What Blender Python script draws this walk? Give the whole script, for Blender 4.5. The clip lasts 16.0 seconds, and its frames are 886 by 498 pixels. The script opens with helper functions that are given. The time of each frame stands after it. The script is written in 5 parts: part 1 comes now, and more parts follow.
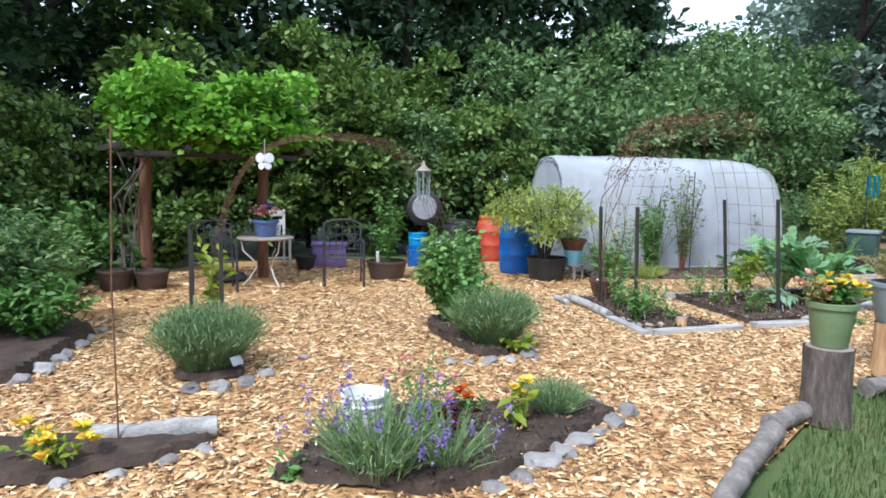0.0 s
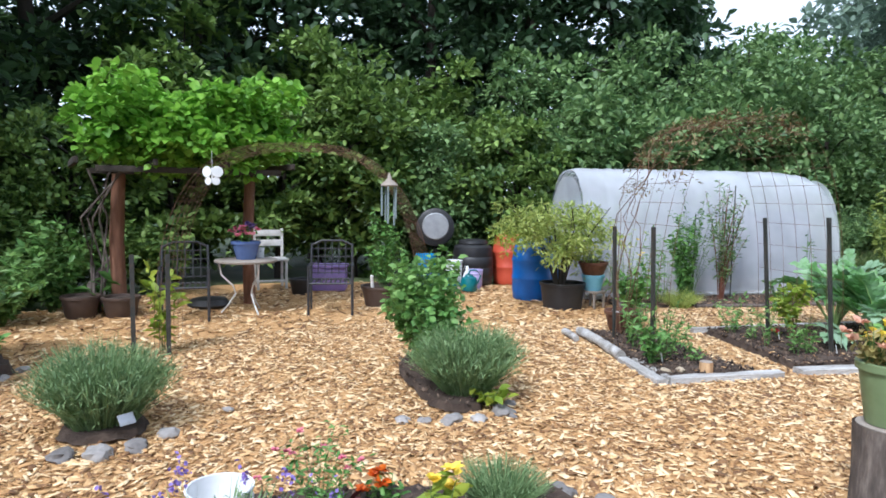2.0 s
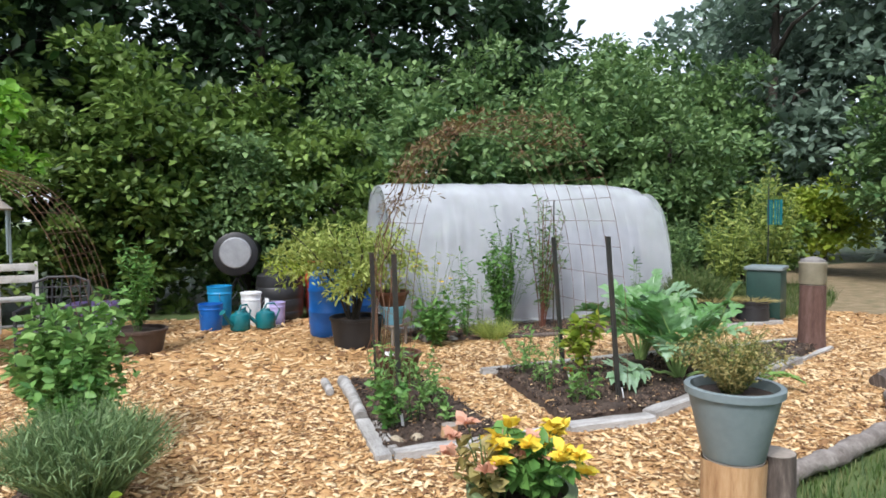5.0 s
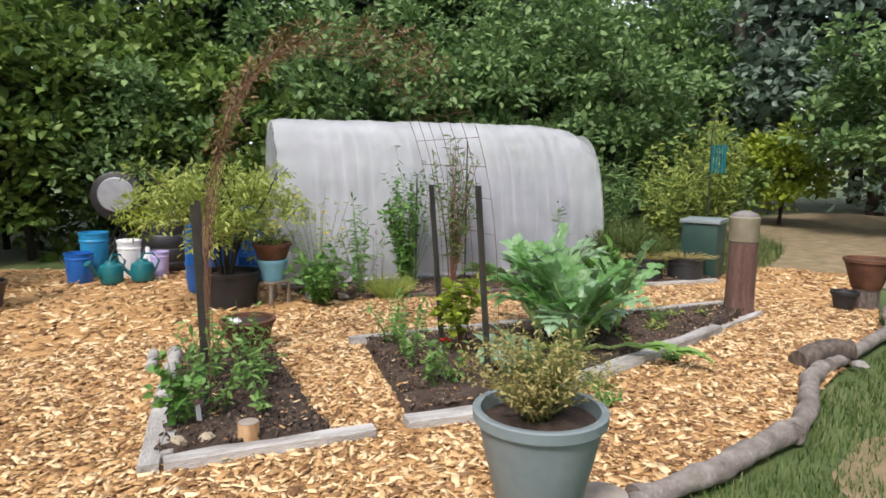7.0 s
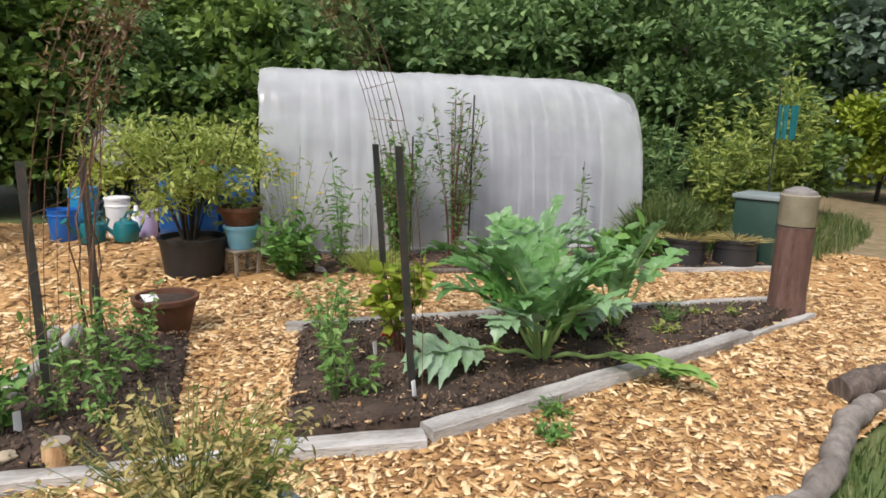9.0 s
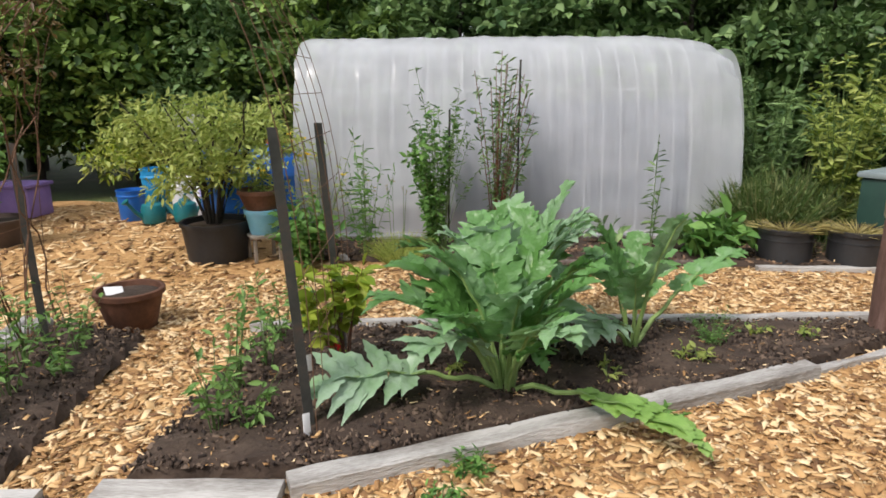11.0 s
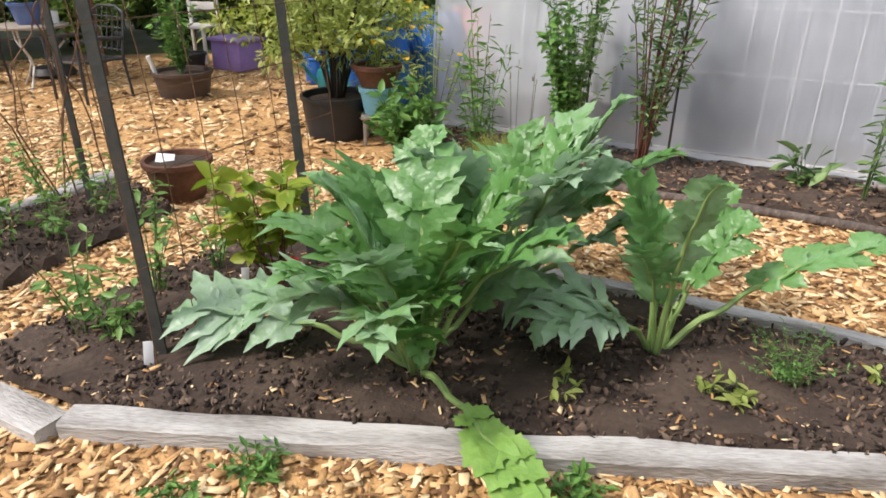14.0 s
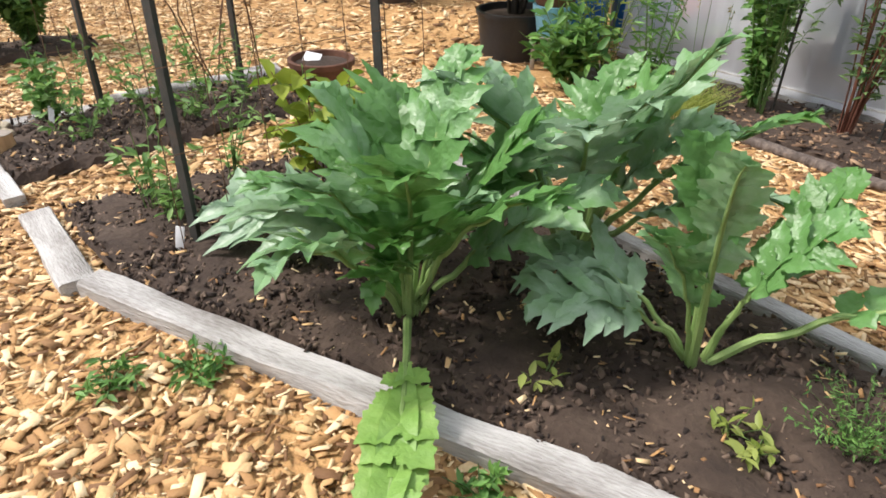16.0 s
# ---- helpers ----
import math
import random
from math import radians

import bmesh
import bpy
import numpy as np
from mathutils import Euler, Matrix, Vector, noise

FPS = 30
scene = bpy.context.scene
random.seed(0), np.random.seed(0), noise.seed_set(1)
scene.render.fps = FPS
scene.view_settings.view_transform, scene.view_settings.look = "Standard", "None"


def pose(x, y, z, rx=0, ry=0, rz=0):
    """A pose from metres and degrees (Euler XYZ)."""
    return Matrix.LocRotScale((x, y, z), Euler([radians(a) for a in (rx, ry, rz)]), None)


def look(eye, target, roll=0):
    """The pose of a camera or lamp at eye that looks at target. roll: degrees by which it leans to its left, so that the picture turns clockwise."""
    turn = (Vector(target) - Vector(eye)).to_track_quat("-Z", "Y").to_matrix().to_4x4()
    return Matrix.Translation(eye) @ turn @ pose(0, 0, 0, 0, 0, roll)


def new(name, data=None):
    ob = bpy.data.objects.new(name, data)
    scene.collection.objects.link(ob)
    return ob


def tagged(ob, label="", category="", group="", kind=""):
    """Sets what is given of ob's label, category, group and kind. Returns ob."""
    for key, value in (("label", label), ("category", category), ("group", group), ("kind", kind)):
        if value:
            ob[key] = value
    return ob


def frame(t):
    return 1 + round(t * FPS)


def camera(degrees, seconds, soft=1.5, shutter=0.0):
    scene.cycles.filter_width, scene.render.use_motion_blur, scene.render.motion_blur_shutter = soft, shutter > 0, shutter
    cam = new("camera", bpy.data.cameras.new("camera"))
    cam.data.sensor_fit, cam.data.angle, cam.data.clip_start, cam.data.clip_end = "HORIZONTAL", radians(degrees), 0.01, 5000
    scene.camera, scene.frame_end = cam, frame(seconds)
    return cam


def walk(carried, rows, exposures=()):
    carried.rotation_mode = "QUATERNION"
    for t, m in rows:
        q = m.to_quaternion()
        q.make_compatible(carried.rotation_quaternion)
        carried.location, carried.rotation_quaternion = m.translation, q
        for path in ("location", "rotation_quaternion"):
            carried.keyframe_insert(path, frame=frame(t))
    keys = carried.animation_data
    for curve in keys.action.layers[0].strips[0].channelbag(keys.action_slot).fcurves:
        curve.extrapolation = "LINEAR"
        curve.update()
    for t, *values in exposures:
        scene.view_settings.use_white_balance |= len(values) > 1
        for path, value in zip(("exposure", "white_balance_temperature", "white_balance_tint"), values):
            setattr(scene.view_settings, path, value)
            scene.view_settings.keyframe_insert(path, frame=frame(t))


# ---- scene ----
cam = camera(67.3, 16.0, 1.7, 0.0)
METRES, EYE, TILT, LEAN, TURN = 10.1, 1.486, 1.367, -2.501, -35.4
ROWS = [
    (0.0, 0.0, 0.0, 0.0, -0.2, -7.13, 1.56),
    (0.5, 0.0111, 0.0349, -0.0035, -1.67, -7.81, 3.16),
    (1.0, 0.0324, 0.0564, -0.0028, 1.94, -6.77, 0.66),
    (1.5, 0.0495, 0.076, -0.0041, 4.15, -6.78, 2.22),
    (2.0, 0.0661, 0.1041, -0.0048, 4.17, -5.57, 1.93),
    (2.5, 0.0882, 0.1266, -0.0053, 5.7, -6.42, 3.1),
    (3.0, 0.1111, 0.1406, -0.0025, 5.36, -5.93, 1.95),
    (3.5, 0.1347, 0.1642, -0.0036, 1.15, -4.87, 0.52),
    (4.0, 0.1622, 0.1909, -0.0067, -3.52, -3.65, 2.82),
    (6.5, 0.2915, 0.3017, -0.017, -4.05, -7.95, 2.07),
    (7.0, 0.3151, 0.3262, -0.0175, -5.51, -9.42, 1.91),
    (7.5, 0.34, 0.3451, -0.0194, -7.03, -9.22, 3.38),
    (8.0, 0.3713, 0.3676, -0.0218, -2.6, -10.27, 1.67),
    (8.5, 0.3911, 0.3932, -0.0256, -0.29, -11.88, 1.05),
    (11.0, 0.5121, 0.5094, -0.0329, 15.5, -14.41, 3.25),
    (11.5, 0.5354, 0.532, -0.033, 18.3, -15.8, 4.09),
    (12.0, 0.5476, 0.5592, -0.037, 23.28, -17.55, 2.45),
    (12.5, 0.5641, 0.5829, -0.0377, 30.82, -19.43, 3.84),
    (13.0, 0.5907, 0.6079, -0.0395, 37.61, -22.58, 0.72),
    (13.5, 0.6011, 0.631, -0.0433, 40.14, -22.82, 2.78),
    (14.0, 0.6049, 0.6593, -0.0428, 42.54, -23.67, 2.42),
    (14.5, 0.6152, 0.681, -0.0456, 48.62, -25.35, 1.39),
    (15.0, 0.6252, 0.7036, -0.0478, 54.91, -26.6, 1.27),
    (15.5, 0.625, 0.723, -0.0527, 59.53, -26.81, 0.31),
    (16.0, 0.6304, 0.7386, -0.0525, 65.85, -29.15, 1.63),
]
PATH = [(t, pose(0, 0, EYE, TILT, LEAN, TURN) @ pose(METRES * x, METRES * y, METRES * z, 90 + pitch, roll, yaw)) for t, x, y, z, yaw, pitch, roll in ROWS]
walk(cam, PATH, [(0.0, 0.87, 5450, 12), (4.0, 0.80, 5700, 12), (7.0, 0.66, 6400, 16), (11.0, 0.56, 6500, 14), (13.0, 0.75, 6500, 16), (16.0, 0.97, 6450, 15)])

# ---- sky and sun: bright overcast afternoon ----
world = bpy.data.worlds.new("overcast_sky")
scene.world = world
world.use_nodes = True
wn, wl = world.node_tree.nodes, world.node_tree.links
sky = wn.new("ShaderNodeTexSky")
sky.sky_type = "NISHITA"
sky.sun_disc = False
SUN_UP, SUN_AZ = 50.0, 243.0
sky.sun_elevation, sky.sun_rotation = radians(SUN_UP), radians(SUN_AZ)
sky.air_density, sky.dust_density, sky.ozone_density = 1.0, 4.0, 1.0
cloud = wn.new("ShaderNodeMix")
cloud.data_type = "RGBA"
cloud.inputs[0].default_value = 0.75
cloud.inputs[7].default_value = (8.2, 8.6, 9.0, 1)
wl.new(sky.outputs[0], cloud.inputs[6])
wl.new(cloud.outputs[2], wn["Background"].inputs[0])
wn["Background"].inputs[1].default_value = 0.11
sun = new("sun", bpy.data.lights.new("sun", "SUN"))
sun.data.energy, sun.data.angle, sun.data.color = 2.3, radians(10), (1.0, 0.95, 0.87)
az = radians(SUN_AZ)
sun.matrix_world = look((math.sin(az) * 30, math.cos(az) * 30, 30 * math.tan(radians(SUN_UP))), (0, 0, 0))

# ---- materials ----
def material(name, colours, rough=0.7, scale=8.0, detail=6.0, bump=0.3, bump_scale=None, metal=0.0, stretch=(1, 1, 1), island=0.0, per_object=0.0, translucent=0.0, spec=0.5):
    """Principled surface: a noise ramp over colours, a fine second grain, bump, and variation by piece."""
    m = bpy.data.materials.new(name)
    m.use_nodes = True
    n, l = m.node_tree.nodes, m.node_tree.links
    bs = n["Principled BSDF"]
    tc, mp = n.new("ShaderNodeTexCoord"), n.new("ShaderNodeMapping")
    mp.inputs[3].default_value = stretch
    l.new(tc.outputs["Object"], mp.inputs[0])
    t1 = n.new("ShaderNodeTexNoise")
    t1.inputs["Scale"].default_value, t1.inputs["Detail"].default_value = scale, detail
    l.new(mp.outputs[0], t1.inputs[0])
    t2 = n.new("ShaderNodeTexNoise")
    t2.inputs["Scale"].default_value, t2.inputs["Detail"].default_value = bump_scale or scale * 6, 4
    l.new(mp.outputs[0], t2.inputs[0])
    fac = n.new("ShaderNodeMath")
    fac.operation = "MULTIPLY_ADD"
    fac.inputs[1].default_value = 0.35
    l.new(t2.outputs[0], fac.inputs[0])
    half = n.new("ShaderNodeMath")
    half.operation = "MULTIPLY_ADD"
    half.inputs[1].default_value, half.inputs[2].default_value = 0.85, -0.1
    l.new(t1.outputs[0], half.inputs[0])
    l.new(half.outputs[0], fac.inputs[2])
    last = fac.outputs[0]
    for amount, node, socket in ((island, "ShaderNodeNewGeometry", "Random Per Island"), (per_object, "ShaderNodeObjectInfo", "Random")):
        if amount:
            g = n.new(node)
            a = n.new("ShaderNodeMath")
            a.operation = "MULTIPLY_ADD"
            a.inputs[1].default_value = amount
            l.new(g.outputs[socket], a.inputs[0])
            b = n.new("ShaderNodeMath")
            b.operation = "MULTIPLY_ADD"
            b.inputs[1].default_value, b.inputs[2].default_value = 1 - amount, 0.0
            l.new(last, b.inputs[0])
            l.new(b.outputs[0], a.inputs[2])
            last = a.outputs[0]
    ramp = n.new("ShaderNodeValToRGB")
    e = ramp.color_ramp.elements
    while len(e) < len(colours):
        e.new(0.5)
    for k, c in enumerate(colours):
        e[k].position = 0.2 + 0.6 * k / max(1, len(colours) - 1)
        e[k].color = (*c, 1)
    l.new(last, ramp.inputs[0])
    l.new(ramp.outputs[0], bs.inputs["Base Color"])
    bs.inputs["Roughness"].default_value, bs.inputs["Metallic"].default_value = rough, metal
    bs.inputs["Specular IOR Level"].default_value = spec
    if bump:
        bp = n.new("ShaderNodeBump")
        bp.inputs["Strength"].default_value, bp.inputs["Distance"].default_value = bump, 0.01
        l.new(t2.outputs[0], bp.inputs["Height"])
        l.new(bp.outputs[0], bs.inputs["Normal"])
    if translucent:
        tr = n.new("ShaderNodeBsdfTranslucent")
        l.new(ramp.outputs[0], tr.inputs[0])
        mix = n.new("ShaderNodeMixShader")
        mix.inputs[0].default_value = translucent
        l.new(bs.outputs[0], mix.inputs[1])
        l.new(tr.outputs[0], mix.inputs[2])
        l.new(mix.outputs[0], n["Material Output"].inputs[0])
    return m


def leaf_material(name, dark, light, rough=0.5, trans=0.3):
    mid = tuple((a + b) / 2 for a, b in zip(dark, light))
    return material(name, (dark, mid, light), rough=rough, scale=1.2, detail=3, bump=0, island=0.55, translucent=trans, spec=0.4)


CHIP = material("wood_chips", ((0.16, 0.078, 0.03), (0.42, 0.235, 0.09), (0.60, 0.385, 0.175), (0.80, 0.61, 0.36)), rough=0.8, scale=2.5, bump=0.3, bump_scale=120, island=0.7)
CHIPBED = material("wood_chip_litter", ((0.24, 0.12, 0.045), (0.47, 0.27, 0.105), (0.62, 0.40, 0.18)), rough=0.9, scale=22, detail=8, bump=1.0, bump_scale=70)
SOIL = material("dark_soil", ((0.020, 0.012, 0.008), (0.048, 0.031, 0.021), (0.090, 0.062, 0.044)), rough=0.95, scale=7, detail=8, bump=1.0, bump_scale=38)
CRUMB = material("soil_crumbs", ((0.018, 0.011, 0.008), (0.055, 0.036, 0.025), (0.15, 0.105, 0.075)), rough=0.95, scale=5, bump=0.3, island=0.7)
LAWN = material("lawn_turf", ((0.035, 0.062, 0.016), (0.08, 0.12, 0.032), (0.20, 0.18, 0.085)), rough=0.9, scale=0.9, detail=8, bump=0.8, bump_scale=60)
GRASS = material("grass_blades", ((0.035, 0.075, 0.014), (0.085, 0.15, 0.03), (0.20, 0.21, 0.08)), rough=0.6, scale=1.0, bump=0, island=0.6, translucent=0.25)
OLDWOOD = material("grey_weathered_wood", ((0.07, 0.062, 0.055), (0.26, 0.245, 0.225), (0.46, 0.45, 0.43), (0.58, 0.57, 0.555)), rough=0.85, scale=3.5, detail=9, bump=0.9, bump_scale=45, stretch=(0.6, 3, 3))
BARK = material("rough_bark", ((0.035, 0.028, 0.024), (0.10, 0.078, 0.065), (0.22, 0.18, 0.15)), rough=0.9, scale=14, detail=8, bump=1.0, bump_scale=40, stretch=(2, 2, 0.5))
PALEWOOD = material("pale_split_wood", ((0.26, 0.13, 0.055), (0.45, 0.27, 0.13), (0.58, 0.40, 0.22)), rough=0.8, scale=10, bump=0.5, stretch=(3, 3, 0.4))
CUTWOOD = material("grey_cut_wood", ((0.20, 0.17, 0.14), (0.36, 0.31, 0.26)), rough=0.85, scale=12, bump=0.5)
REDWOOD = material("red_brown_timber", ((0.085, 0.035, 0.018), (0.17, 0.075, 0.04), (0.24, 0.12, 0.07)), rough=0.8, scale=8, bump=0.5, stretch=(3, 3, 0.4))
TRUNK = material("tree_bark", ((0.02, 0.016, 0.012), (0.06, 0.047, 0.037)), rough=0.95, scale=9, bump=1.0, stretch=(2, 2, 0.5))
STONE = material("grey_stone", ((0.11, 0.10, 0.095), (0.24, 0.225, 0.21), (0.42, 0.40, 0.37)), rough=0.8, scale=7, bump=0.5, per_object=0.4)
BLUE = material("blue_plastic", ((0.008, 0.085, 0.33), (0.014, 0.14, 0.50)), rough=0.4, scale=4, bump=0.05)
RED = material("red_plastic", ((0.36, 0.045, 0.02), (0.52, 0.085, 0.04)), rough=0.5, scale=4, bump=0.05)
BLACK = material("black_plastic", ((0.010, 0.010, 0.011), (0.028, 0.028, 0.030)), rough=0.5, scale=6, bump=0.1)
TEAL = material("teal_plastic", ((0.005, 0.10, 0.12), (0.01, 0.17, 0.19)), rough=0.4, scale=6, bump=0.05)
PURPLE = material("lavender_plastic", ((0.20, 0.13, 0.34), (0.30, 0.20, 0.46)), rough=0.5, scale=4, bump=0.05)
LILAC = material("pale_lilac_plastic", ((0.42, 0.36, 0.62), (0.5, 0.43, 0.7)), rough=0.5, scale=4, bump=0)
WHITE = material("white_plastic", ((0.62, 0.63, 0.63), (0.80, 0.80, 0.80)), rough=0.5, scale=5, bump=0.05)
WHITEPAINT = material("worn_white_paint", ((0.32, 0.30, 0.27), (0.58, 0.56, 0.52), (0.72, 0.70, 0.67)), rough=0.7, scale=9, bump=0.3)
TERRACOTTA = material("brown_clay", ((0.04, 0.018, 0.011), (0.11, 0.045, 0.024), (0.20, 0.09, 0.05)), rough=0.75, scale=6, bump=0.3)
BROWNPOT = material("dull_brown_plastic", ((0.045, 0.028, 0.022), (0.09, 0.06, 0.045)), rough=0.6, scale=6, bump=0.2)
GLAZE = material("blue_glazed_ceramic", ((0.07, 0.11, 0.26), (0.13, 0.19, 0.38)), rough=0.25, scale=5, bump=0.1)
GREENPOT = material("sage_green_plastic", ((0.12, 0.17, 0.075), (0.20, 0.26, 0.13)), rough=0.55, scale=5, bump=0.1)
GREYPOT = material("blue_grey_plastic", ((0.15, 0.19, 0.20), (0.24, 0.29, 0.30)), rough=0.5, scale=5, bump=0.1)
PALEBLUE = material("pale_blue_plastic", ((0.16, 0.42, 0.56), (0.25, 0.52, 0.66)), rough=0.5, scale=5, bump=0.05)
IRON = material("dark_painted_iron", ((0.012, 0.013, 0.016), (0.045, 0.045, 0.05)), rough=0.5, scale=20, bump=0.2)
RUST = material("rusty_wire", ((0.09, 0.045, 0.025), (0.22, 0.12, 0.07)), rough=0.85, scale=20, bump=0.3, metal=0.2)
STEEL = material("dull_galvanised_steel", ((0.28, 0.29, 0.31), (0.46, 0.47, 0.49)), rough=0.45, scale=8, bump=0.1, metal=0.6)
POSTPAINT = material("dark_green_post_paint", ((0.012, 0.014, 0.012), (0.035, 0.036, 0.032), (0.085, 0.05, 0.035)), rough=0.6, scale=7, bump=0.3)
BEIGE = material("stained_beige_plastic", ((0.20, 0.18, 0.12), (0.34, 0.31, 0.23)), rough=0.6, scale=7, bump=0.2)

L_FOREST = leaf_material("forest_leaves", (0.015, 0.038, 0.018), (0.085, 0.15, 0.065))
L_HEDGE = leaf_material("hedge_leaves", (0.026, 0.070, 0.014), (0.25, 0.37, 0.085))
# Distance haze is mixed into this leaf colour: paler and bluer than nearby trees.
L_FAR_HAZE = leaf_material("hazed_far_tree_leaves", (0.10, 0.15, 0.115), (0.24, 0.33, 0.24))
L_SHRUB = leaf_material("shrub_leaves", (0.05, 0.115, 0.038), (0.24, 0.365, 0.13))
L_VINE = leaf_material("vine_leaves", (0.09, 0.24, 0.015), (0.30, 0.56, 0.07), trans=0.4)
L_WILLOW = leaf_material("willow_leaves", (0.20, 0.28, 0.045), (0.50, 0.56, 0.17), trans=0.45)
L_GREEN = leaf_material("garden_leaves", (0.055, 0.16, 0.03), (0.20, 0.38, 0.09), trans=0.3)
L_LIME = leaf_material("lime_leaves", (0.16, 0.26, 0.02), (0.40, 0.46, 0.06), trans=0.4)
L_LAV = leaf_material("lavender_foliage", (0.085, 0.16, 0.055), (0.27, 0.38, 0.17), trans=0.15)
L_CARD = material("cardoon_leaf", ((0.08, 0.21, 0.04), (0.15, 0.32, 0.10), (0.36, 0.49, 0.36)), rough=0.34, scale=7, detail=8, bump=0.8, bump_scale=34, per_object=0.45, translucent=0.30)
RIB = material("cardoon_rib", ((0.14, 0.25, 0.06), (0.27, 0.37, 0.13)), rough=0.55, scale=9, bump=0.3, stretch=(3, 3, 1))
L_DRY = leaf_material("dry_foliage", (0.20, 0.16, 0.045), (0.45, 0.39, 0.15), trans=0.2)
L_RED = leaf_material("red_leaves", (0.05, 0.008, 0.010), (0.14, 0.02, 0.025), trans=0.2)
YELLOW = leaf_material("yellow_petals", (0.72, 0.46, 0.01), (0.88, 0.74, 0.10), trans=0.3)
ORANGE = leaf_material("orange_petals", (0.65, 0.10, 0.01), (0.80, 0.20, 0.02), trans=0.3)
PINK = leaf_material("pink_petals", (0.55, 0.03, 0.16), (0.72, 0.30, 0.32), trans=0.3)
VIOLET = leaf_material("violet_petals", (0.12, 0.06, 0.28), (0.28, 0.20, 0.50), trans=0.2)

rng = np.random.default_rng(7)

# ---- mesh helpers ----
def np_mesh(name, verts, faces, mat, smooth=False):
    """A mesh from an (n, 3) array and one (m, k) array of face corners."""
    verts, faces = np.asarray(verts, np.float32), np.asarray(faces, np.int32)
    me = bpy.data.meshes.new(name)
    me.vertices.add(len(verts))
    me.vertices.foreach_set("co", verts.ravel())
    k = faces.shape[1]
    me.loops.add(faces.size)
    me.loops.foreach_set("vertex_index", faces.ravel())
    me.polygons.add(len(faces))
    me.polygons.foreach_set("loop_start", np.arange(0, faces.size, k, dtype=np.int32))
    me.update(calc_edges=True)
    if smooth:
        me.polygons.foreach_set("use_smooth", np.ones(len(faces), bool))
    me.materials.append(mat)
    return me


def put(name, me, parent=None, label="", m=None):
    ob = new(name, me)
    ob.parent = parent
    if m is not None:
        ob.matrix_basis = m
    return tagged(ob, label)


def part(name, bm, mat, parent, label="", smooth=True):
    me = bpy.data.meshes.new(name)
    bm.to_mesh(me)
    bm.free()
    me.materials.append(mat)
    if smooth:
        for f in me.polygons:
            f.use_smooth = True
        me.set_sharp_from_angle(angle=radians(38))
    return put(name, me, parent, label)


def thing(name, x, y, z=0.0, turn=0.0, label="", category="", group="", kind=""):
    ob = new(name)
    ob.empty_display_size = 0.1
    ob.matrix_basis = pose(x, y, z, 0, 0, turn)
    return tagged(ob, label, category, group, kind)


def lathe(profile, seg=28, closed=False):
    """A turned body from (radius, height) pairs."""
    bm = bmesh.new()
    rings = [[bm.verts.new((r * math.cos(a), r * math.sin(a), z)) for a in (2 * math.pi * k / seg for k in range(seg))] for r, z in profile]
    for a, b in zip(rings, rings[1:]):
        for k in range(seg):
            bm.faces.new((a[k], a[(k + 1) % seg], b[(k + 1) % seg], b[k]))
    bm.faces.new(rings[0][::-1])
    bm.faces.new(rings[-1])
    return bm


def box(sx, sy, sz, at=(0, 0, 0), turn=None, bevel=0.006):
    bm = bmesh.new()
    bmesh.ops.create_cube(bm, size=1, matrix=Matrix.Diagonal((sx, sy, sz, 1)))
    if bevel:
        bmesh.ops.bevel(bm, geom=bm.edges[:], offset=bevel, segments=2, affect="EDGES", profile=0.6)
    if turn is not None:
        bmesh.ops.transform(bm, matrix=turn, verts=bm.verts[:])
    bmesh.ops.translate(bm, vec=at, verts=bm.verts[:])
    return bm


def tube(points, radii, seg=8, bm=None):
    """A round rod along points; radii one number or one per point."""
    bm = bm or bmesh.new()
    pts = [Vector(p) for p in points]
    if not hasattr(radii, "__len__"):
        radii = [radii] * len(pts)
    prev, up = None, Vector((0.13, 0.21, 0.97))
    for k, p in enumerate(pts):
        d = (pts[min(k + 1, len(pts) - 1)] - pts[max(k - 1, 0)]).normalized()
        side = d.cross(up if abs(d.dot(up)) < 0.95 else Vector((1, 0, 0))).normalized()
        other = side.cross(d)
        ring = [bm.verts.new(p + radii[k] * (math.cos(a) * side + math.sin(a) * other)) for a in (2 * math.pi * j / seg for j in range(seg))]
        if prev:
            for j in range(seg):
                bm.faces.new((prev[j], prev[(j + 1) % seg], ring[(j + 1) % seg], ring[j]))
        else:
            bm.faces.new(ring)
        prev = ring
    bm.faces.new(prev[::-1])
    bmesh.ops.recalc_face_normals(bm, faces=bm.faces[:])
    return bm


def unit(v):
    return v / np.maximum(np.linalg.norm(v, axis=1, keepdims=True), 1e-6)


def leaf_arrays(p, way, size, wide=0.6, fold=0.25):
    """Folded six-cornered leaves at p that point along way."""
    n = len(p)
    size = np.broadcast_to(np.asarray(size, float), (n,))[:, None]
    way = unit(way)
    side = unit(np.cross(way, unit(rng.normal(size=(n, 3)) * 0.5 + np.array((0, 0, 1.0)))))
    up = np.cross(side, way)
    w = size * wide * 0.5
    v = np.stack([p, p + way * size * 0.35 + side * w + up * w * fold, p + way * size * 0.7 + side * w * 0.75 + up * w * fold,
                  p + way * size - up * size * 0.08, p + way * size * 0.7 - side * w * 0.75 + up * w * fold, p + way * size * 0.35 - side * w + up * w * fold], 1)
    base = (np.arange(n) * 6)[:, None]
    f = np.concatenate([base + np.array([[0, 1, 2, 3]]), base + np.array([[0, 3, 4, 5]])], 0)
    return v.reshape(-1, 3), f


def join_arrays(parts):
    vs, fs, at = [], [], 0
    for v, f in parts:
        vs.append(v)
        fs.append(f + at)
        at += len(v)
    return np.concatenate(vs), np.concatenate(fs)


